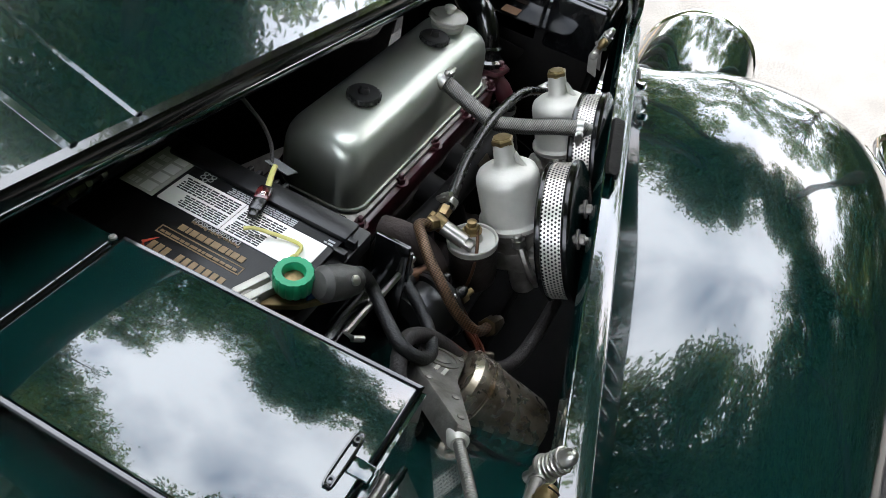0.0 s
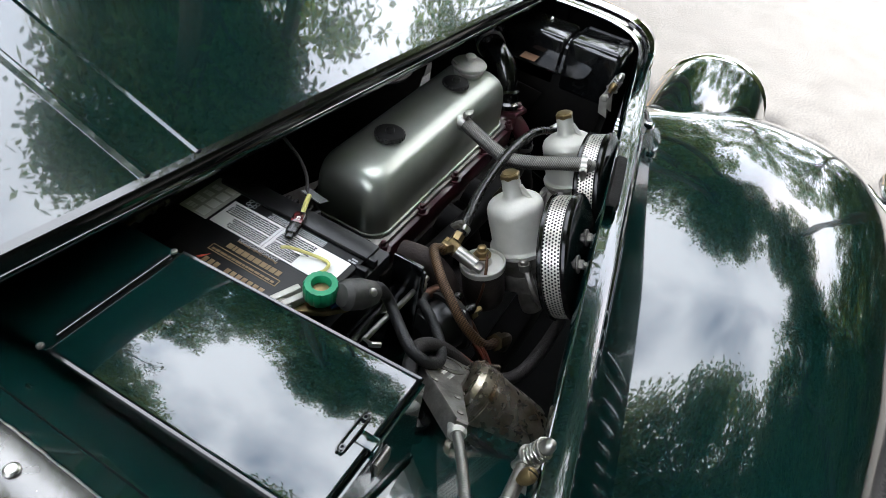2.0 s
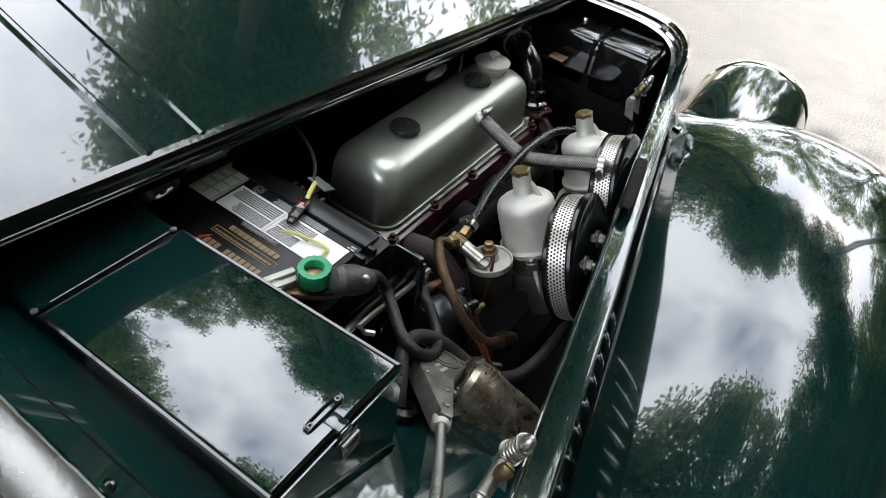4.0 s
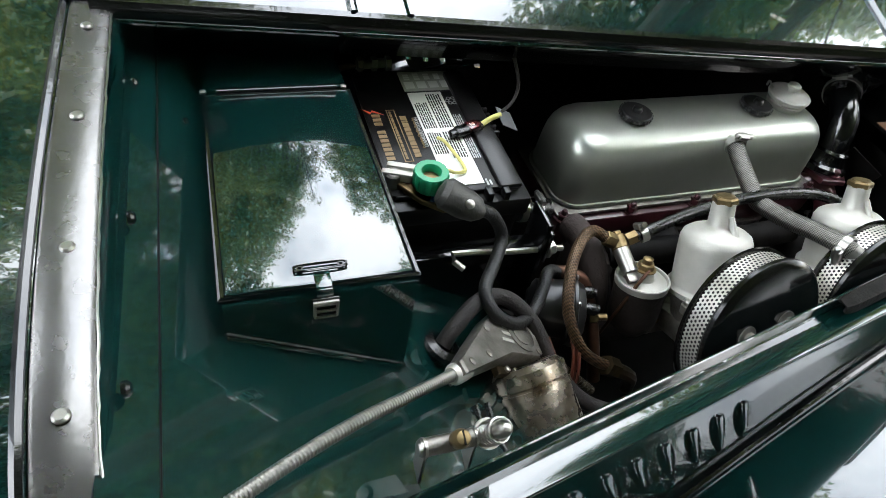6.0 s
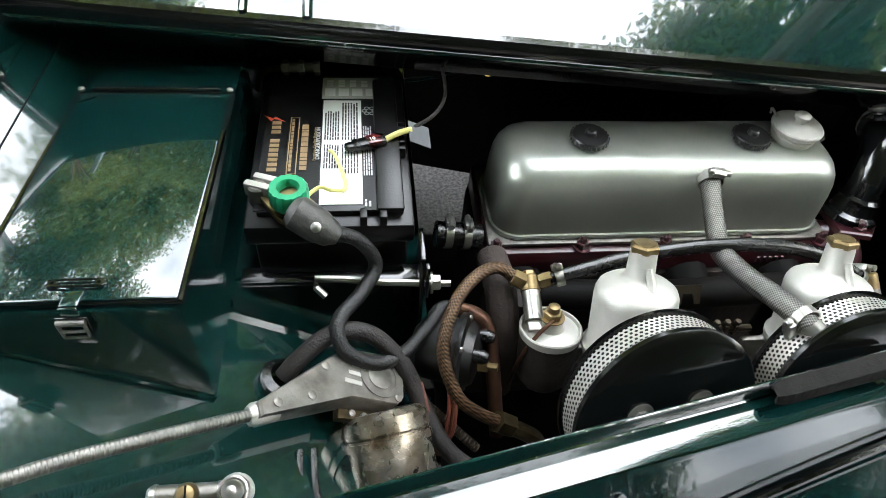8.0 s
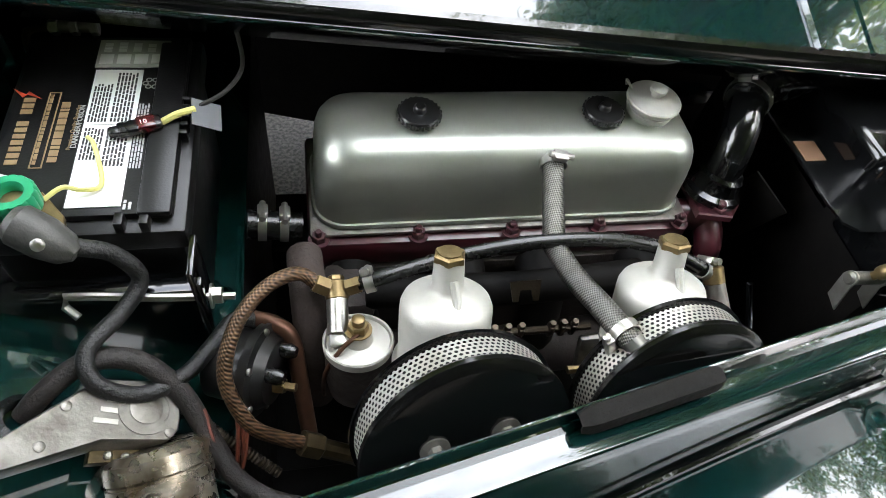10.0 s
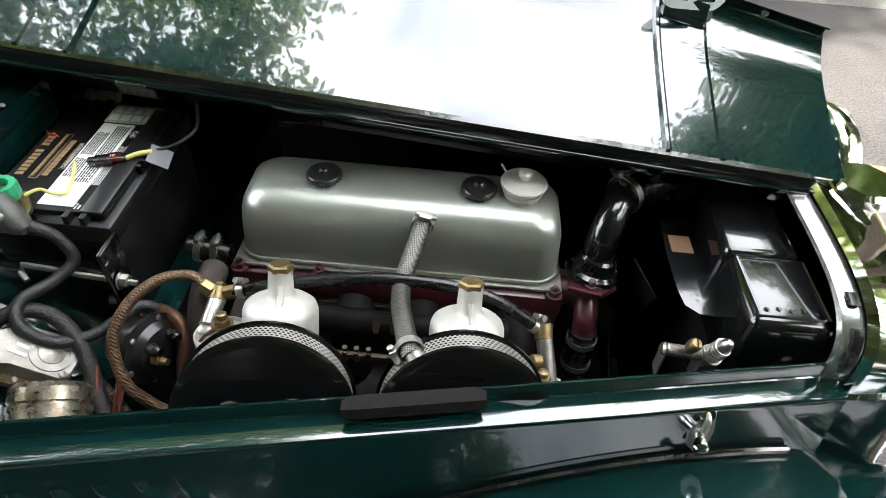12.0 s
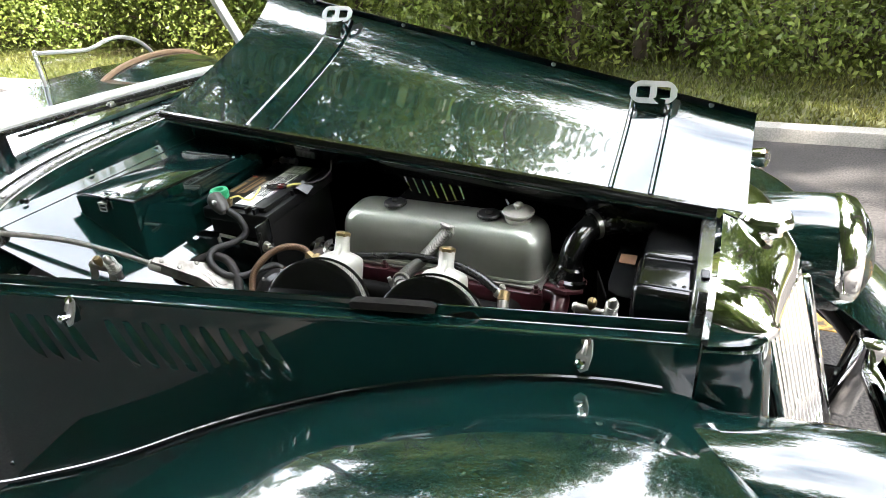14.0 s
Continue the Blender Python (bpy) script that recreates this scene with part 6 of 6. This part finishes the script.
catch = part("catch_plate", Shape().box((-0.0105, -hy - 0.0095, -0.030), (0.0105, -hy - 0.0080, -0.002), 0.0006, LID), BLACK, box)
part("catch_hood", Shape().tube([LID @ Vector((x, -hy - 0.0115, -0.005)) for x in (-0.0095, 0.0, 0.0095)], 0.0024, 10, 2), CABLE, catch, "dull steel catch roller")
for lift, drop in ((0.0125, 0.0125), (0.0118, 0.0200)):
    part("catch_loop", Shape().tube([LID @ Vector((x, -hy - lift, z)) for x, z in ((-0.0085, -0.006), (-0.0085, -drop + 0.002), (-0.0065, -drop), (0.0065, -drop), (0.0085, -drop + 0.002), (0.0085, -0.006))], 0.0012, 8, 2), CABLE, catch)
part("edge_bead", Shape().tube([(TX0 - 0.001, TY0 - 0.001, shelf_z(TX0) + 0.003), (TX1 + 0.001, TY0 - 0.001, shelf_z(TX1) + 0.003)], 0.0025, 6), GREEN_IN, box)
# folded flange beside the box that carries the battery tray
gus = Shape().add([(TX1 + 0.004, 0.000, shelf_z(TX1)), (-0.215, 0.000, shelf_z(-0.215)), (-0.215, 0.004, shelf_z(-0.215) + 0.02), (TX1 + 0.004, 0.004, shelf_z(TX1) + 0.02),
                   (TX1 + 0.004, 0.008, shelf_z(TX1)), (-0.215, 0.008, shelf_z(-0.215))], [(0, 1, 2, 3), (3, 2, 5, 4), (0, 3, 4), (1, 5, 2), (0, 4, 5, 1)])
solid("shelf_flange", gus, GREEN_IN, "dark green folded flange along the battery tray", "bracket")

# ---- wiper motor ----
wiper = thing("wiper_motor", "weathered alloy wiper motor with flexible drive cable", "wiper motor")
PN = Vector((0.56, 0.0, 0.83))
P0 = Vector((-0.262, -0.068, 0.832))
px = Vector((0.83, 0.0, -0.56)).normalized()
pyv = PN.normalized().cross(px)
PM = Matrix.Translation(P0) @ Matrix((px, pyv, PN.normalized())).transposed().to_4x4()
plate = [(-0.098, -0.048), (-0.094, -0.060), (-0.012, -0.024), (0.038, -0.018), (0.046, -0.008), (0.047, 0.026), (0.036, 0.034), (-0.020, 0.026), (-0.050, -0.002)]
gear = part("gearbox", Shape().prism(plate, -0.024, 0.0, PM, 0.002), ALLOY_DIRTY, wiper, "stained alloy gearbox plate")
part("boss", Shape().ring([(0.018, 0.0), (0.022, 0.0), (0.022, 0.0015), (0.018, 0.0015)], PM @ Matrix.Translation((0.018, 0.006, 0)), 32).lathe([(0.013, 0), (0.013, 0.0012), (0.0125, 0.0014)], PM @ Matrix.Translation((0.018, 0.006, 0)), 28), ALLOY_DIRTY, gear)
for x, y in ((-0.082, -0.046), (-0.052, -0.032), (-0.040, 0.000), (0.038, 0.028), (0.038, -0.012)):
    part("plate_screw", Shape().lathe([(0.0040, 0.0), (0.0040, 0.0012), (0.0026, 0.0020)], PM @ Matrix.Translation((x, y, 0)), 12), ALLOY_DIRTY, gear)
for k in range(3):
    part("cast_bar", Shape().box((-0.020 + 0.004 * k, -0.010 + 0.009 * k, 0.0), (-0.002 + 0.002 * k, -0.006 + 0.009 * k, 0.0008), 0, PM), ALLOY, gear)
axis_w = Vector((0.16, -0.86, -0.48)).normalized()
CM = along((-0.243, -0.092, 0.790), axis_w)
motor = part("motor_can", Shape().lathe([(0.035, -0.010), (0.0415, -0.004), (0.0415, 0.010), (0.0400, 0.012), (0.0400, 0.088), (0.0365, 0.097), (0.014, 0.101)], CM, 44), CAN, wiper, "rust-stained round motor can")
part("can_strap", Shape().ring([(0.0401, 0.014), (0.0418, 0.014), (0.0418, 0.021), (0.0401, 0.021)], CM, 36), CAN, motor)
part("fibre_gasket", Shape().prism([(-0.014, -0.034), (0.040, -0.026), (0.040, -0.014), (-0.014, -0.020)], -0.030, -0.022, PM, 0.001), DARKBRASS, wiper, "tan fibre gasket under the plate")
for x in (0.0, 0.013, 0.026):
    part("gasket_screw", Shape().lathe([(0.0035, 0.0), (0.0035, 0.003), (0.002, 0.004)], PM @ Matrix.Translation((x, -0.027, -0.022)), 10), STEEL, wiper)
part("can_bracket", Shape().box((-0.010, -0.012, -0.003), (0.012, 0.004, 0.003), 0.0015, Matrix.Translation((-0.236, -0.102, 0.812)) @ pose(0, 0, 0, 20, 30, 0)), RUSTY, wiper)
part("drive_cable", Shape().tube([(-0.346, -0.120, 0.872), (-0.40, -0.150, 0.906), (-0.47, -0.187, 0.940), (-0.555, -0.235, 0.965), (-0.600, -0.26, 0.97)], 0.0054, 12, 8, False, 0.0006, 0.0030), CABLE, wiper, "spiral-wound drive cable")
part("cable_ferrule", Shape().lathe([(0.009, -0.006), (0.010, 0.0), (0.010, 0.014), (0.0075, 0.018)], along((-0.338, -0.116, 0.868), (-0.82, -0.42, 0.40)), 18), ALLOY, wiper)
part("cable_grommet", Shape().lathe([(0.026, 0), (0.026, 0.004), (0.016, 0.012), (0.010, 0.014)], along((-0.566, -0.240, 0.958), (0.6, 0.2, 0.7)), 24), RUBBER, wiper)
# cloth loom through the bulkhead
loom = thing("wiring_loom", "brown cloth-bound wiring loom through a rubber grommet", "wiring")
part("loom", Shape().tube([(-0.335, -0.062, 0.828), (-0.318, -0.050, 0.842), (-0.288, -0.032, 0.852), (-0.255, -0.028, 0.842), (-0.225, -0.045, 0.815), (-0.205, -0.075, 0.780), (-0.180, -0.110, 0.752), (-0.14, -0.130, 0.738), (-0.08, -0.138, 0.735), (-0.02, -0.140, 0.735)], 0.0088, 12, 8), LOOM, loom)
part("grommet", Shape().ring([(0.014, -0.003), (0.021, -0.003), (0.022, 0.003), (0.015, 0.007)], along((-0.335, -0.064, 0.826), (0.5, 0.15, 0.85)), 24), RUBBER, loom)
solid("conduit", Shape().tube([(-0.225, -0.052, 0.79), (-0.19, -0.075, 0.765), (-0.15, -0.10, 0.735)], 0.0052, 10, 8, False, 0.001, 0.004), RUSTY, "grey spiral conduit beside the loom", "conduit")
for dx in (0.0, 0.012):
    solid("wire", Shape().tube([(-0.318 + dx, -0.125, 0.812), (-0.315 + dx, -0.16, 0.80), (-0.30 + dx, -0.20, 0.785), (-0.28, -0.24, 0.76)], 0.003, 8, 5), RUBBER, "thin black wire under the wiper motor", "wire", "wires under the motor")


# ---- bonnet catches ----
def bonnet_catch(tip, heading, label):
    """A sprung plunger on a pivoted fork. tip: the cone's point; heading: the plunger's direction."""
    up = Vector(heading).normalized()
    right = (Vector((1, 0, 0)) - up * up.x).normalized()
    turn = Matrix((right, up.cross(right), up)).transposed().to_4x4()
    t = thing("bonnet_catch", label, "bonnet catch", Matrix.Translation(tip) @ turn @ Matrix.Scale(0.82, 4), "bonnet catches")
    part("cone", Shape().lathe([(0.0085, -0.018), (0.0088, -0.013), (0.0076, -0.006), (0.004, -0.001), (0.001, 0.0)], None, 24), STEEL, t)
    coil = []
    for k in range(60):
        a = k * 2 * math.pi / 12
        coil.append((0.0112 * math.cos(a), 0.0112 * math.sin(a), -0.015 - 0.030 * k / 59))
    part("spring", Shape().tube(coil, 0.0015, 6, 1), STEEL, t, "bright coil spring")
    part("rod", Shape().lathe([(0.0065, -0.075), (0.0065, -0.012)], None, 14), STEEL, t)
    part("washer", Shape().lathe([(0.015, -0.047), (0.015, -0.0445)], None, 22), STEEL, t)
    part("spring_seat", Shape().lathe([(0.0085, -0.062), (0.0085, -0.046)], None, 18), STEEL, t)
    barrel = part("barrel", Shape().tube([(-0.064, 0.0, -0.050), (-0.010, 0.0, -0.050)], 0.0088, 18), ALLOY_DIRTY, t)
    part("pivot_head", Shape().lathe([(0.0085, 0.0), (0.0085, 0.003), (0.006, 0.0055)], along((-0.065, 0.0, -0.050), (-1, 0, 0)), 18), STEEL, barrel)
    for x in (-0.0645, -0.0135):
        outline = [(-0.030, -0.085), (-0.008, -0.085), (0.0090, -0.056)] + [(0.0095 * math.cos(math.pi * k / 8), -0.050 + 0.011 * math.sin(math.pi * k / 8)) for k in range(0, 9)] + [(-0.012, -0.056)]
        part("fork_cheek", Shape().prism(outline, -0.0014, 0.0014, Matrix.Translation((x, 0, 0)) @ Matrix(((0, 0, 1, 0), (1, 0, 0, 0), (0, 1, 0, 0), (0, 0, 0, 1)))), STEEL, t, "pale plated fork cheek")
    bolt = part("grease_bolt", Shape().lathe([(0.0055, -0.048), (0.0055, -0.036), (0.0085, -0.034), (0.0092, -0.028), (0.0088, -0.022), (0.0065, -0.018), (0.003, -0.0168)], Matrix.Translation((-0.036, 0.0, 0.0)), 20), BRASS, t, "slotted domed brass bolt")
    part("slot", Shape().box((-0.0368, -0.0065, -0.0188), (-0.0352, 0.0065, -0.0164)), DARK, bolt)
    return t


bonnet_catch((-0.345, -0.207, 0.938), (0.10, -0.35, 0.92), "sprung steel bonnet catch with conical tip")
bonnet_catch((0.476, -0.021, 0.896), (0.15, -0.25, 0.92), "front sprung steel bonnet catch with conical tip")

# ---- buffer on the rail and outside clips ----
pad = Shape()
rows = []
for x, w, h in ((0.088, 0.004, -0.002), (0.094, 0.0064, 0.0012), (0.102, 0.0072, 0.0016), (0.206, 0.0072, 0.0016), (0.214, 0.0064, 0.0012), (0.220, 0.004, -0.002)):
    y, z = rail_y(x) - 0.004, rail_z(x) + 0.001
    rows.append([Vector((x, y + w, z - 0.004)), Vector((x, y + w * 0.8, z + h)), Vector((x, y - w * 0.8, z + h * 0.9)), Vector((x, y - w, z - 0.008))])
pad.sheet(rows, 0.004)
solid("rail_buffer", pad, WOOD_PAD, "worn grey rubber buffer block on the rail", "buffer")


def side_clip(x, z, label):
    y = side_y(x, z)
    t = thing("bonnet_clip", label, "clip", Matrix.Translation((x, y, z)) @ pose(0, 0, 0, -24, 0, -11) @ Matrix.Scale(0.88, 4), "outside bonnet clips")
    part("base_plate", Shape().prism([(-0.011, -0.026), (0.0, -0.034), (0.011, -0.026), (0.014, 0.0), (0.010, 0.026), (0.0, 0.032), (-0.010, 0.026), (-0.014, 0.0)], 0.0, 0.004, pose(0, 0, 0, 90, 0, 0), 0.001), STEEL, t)
    part("stud", Shape().lathe([(0.0070, 0.0), (0.0070, 0.012), (0.0085, 0.013), (0.0085, 0.019), (0.005, 0.022)], along((0.001, -0.003, -0.012), (0.0, -0.9, -0.2)), 18), CHROME, t)
    part("lever", Shape().tube([(0.0, -0.004, 0.022), (0.002, -0.010, 0.014), (0.001, -0.011, 0.000)], 0.0042, 10, 5), STEEL, t)
    part("lever_eye", Shape().ring([(0.003, -0.003), (0.0085, -0.003), (0.0085, 0.003), (0.003, 0.003)], along((0.000, -0.006, 0.021), (0.2, -0.9, 0.4)), 16), CHROME, t)
    return t


side_clip(0.449, 0.838, "chrome bonnet clip on the green side panel")
side_clip(-0.405, 0.848, "chrome bonnet clip near the louvres")

# ---- radiator header tank in front of the engine ----
radiator = thing("radiator", "glossy black radiator with a strapped header tank", "radiator")
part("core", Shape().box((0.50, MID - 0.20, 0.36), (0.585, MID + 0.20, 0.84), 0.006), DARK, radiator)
part("header_tank", Shape().box((0.505, MID - 0.192, 0.80), (0.592, MID + 0.19, 0.900), 0.016, None, 3), BLACK, radiator)
tank_top = part("tank_cover", Shape().box((0.497, MID - 0.204, 0.800), (0.590, MID - 0.092, 0.913), 0.013, None, 3), BLACK, radiator)
part("cover_edge", Shape().tube([(x, y, 0.9128) for x, y in ((0.506, MID - 0.192), (0.581, MID - 0.192), (0.581, MID - 0.104), (0.506, MID - 0.104))], 0.0022, 6, 1, True), BLACK, tank_top)
part("tank_step", Shape().box((0.500, MID - 0.089, 0.800), (0.590, MID + 0.012, 0.907), 0.010, None, 3), BLACK, radiator)
for k in range(5):
    part("rivet", Shape().lathe([(0.0032, 0.0), (0.0030, 0.0012), (0.0018, 0.0020)], Matrix.Translation((0.516 + 0.0135 * k, MID - 0.183 + 0.002 * (k % 2), 0.9128)), 10), BLACK, radiator)
part("fan_baffle", Shape().prism([(0.452, 0.34), (0.452, 0.085), (0.456, 0.060), (0.470, 0.048), (0.515, 0.045), (0.515, 0.34)], 0.857, 0.860), BLACK, radiator)
part("baffle_sticker", Shape().box((0.458, 0.150, 0.8602), (0.486, 0.182, 0.8610)), CARD, radiator, "brown paper sticker")
# pipe union on the dark bulkhead beyond the battery
joint = thing("pipe_union", "small dull metal pipe union behind the battery", "pipe fitting")
part("body", Shape().tube([(-0.352, 0.304, 0.918), (-0.312, 0.306, 0.918)], 0.0062, 14), ALLOY_DIRTY, joint)
for x in (-0.350, -0.332, -0.314):
    part("collar", Shape().hexagon(0.0092, 0.0, 0.007, along((x, 0.305, 0.918), (1, 0.05, 0))), ALLOY_DIRTY, joint)
part("pipe", Shape().tube([(-0.352, 0.304, 0.918), (-0.375, 0.306, 0.910), (-0.385, 0.315, 0.88)], 0.004, 10, 5), DARKBRASS, joint)
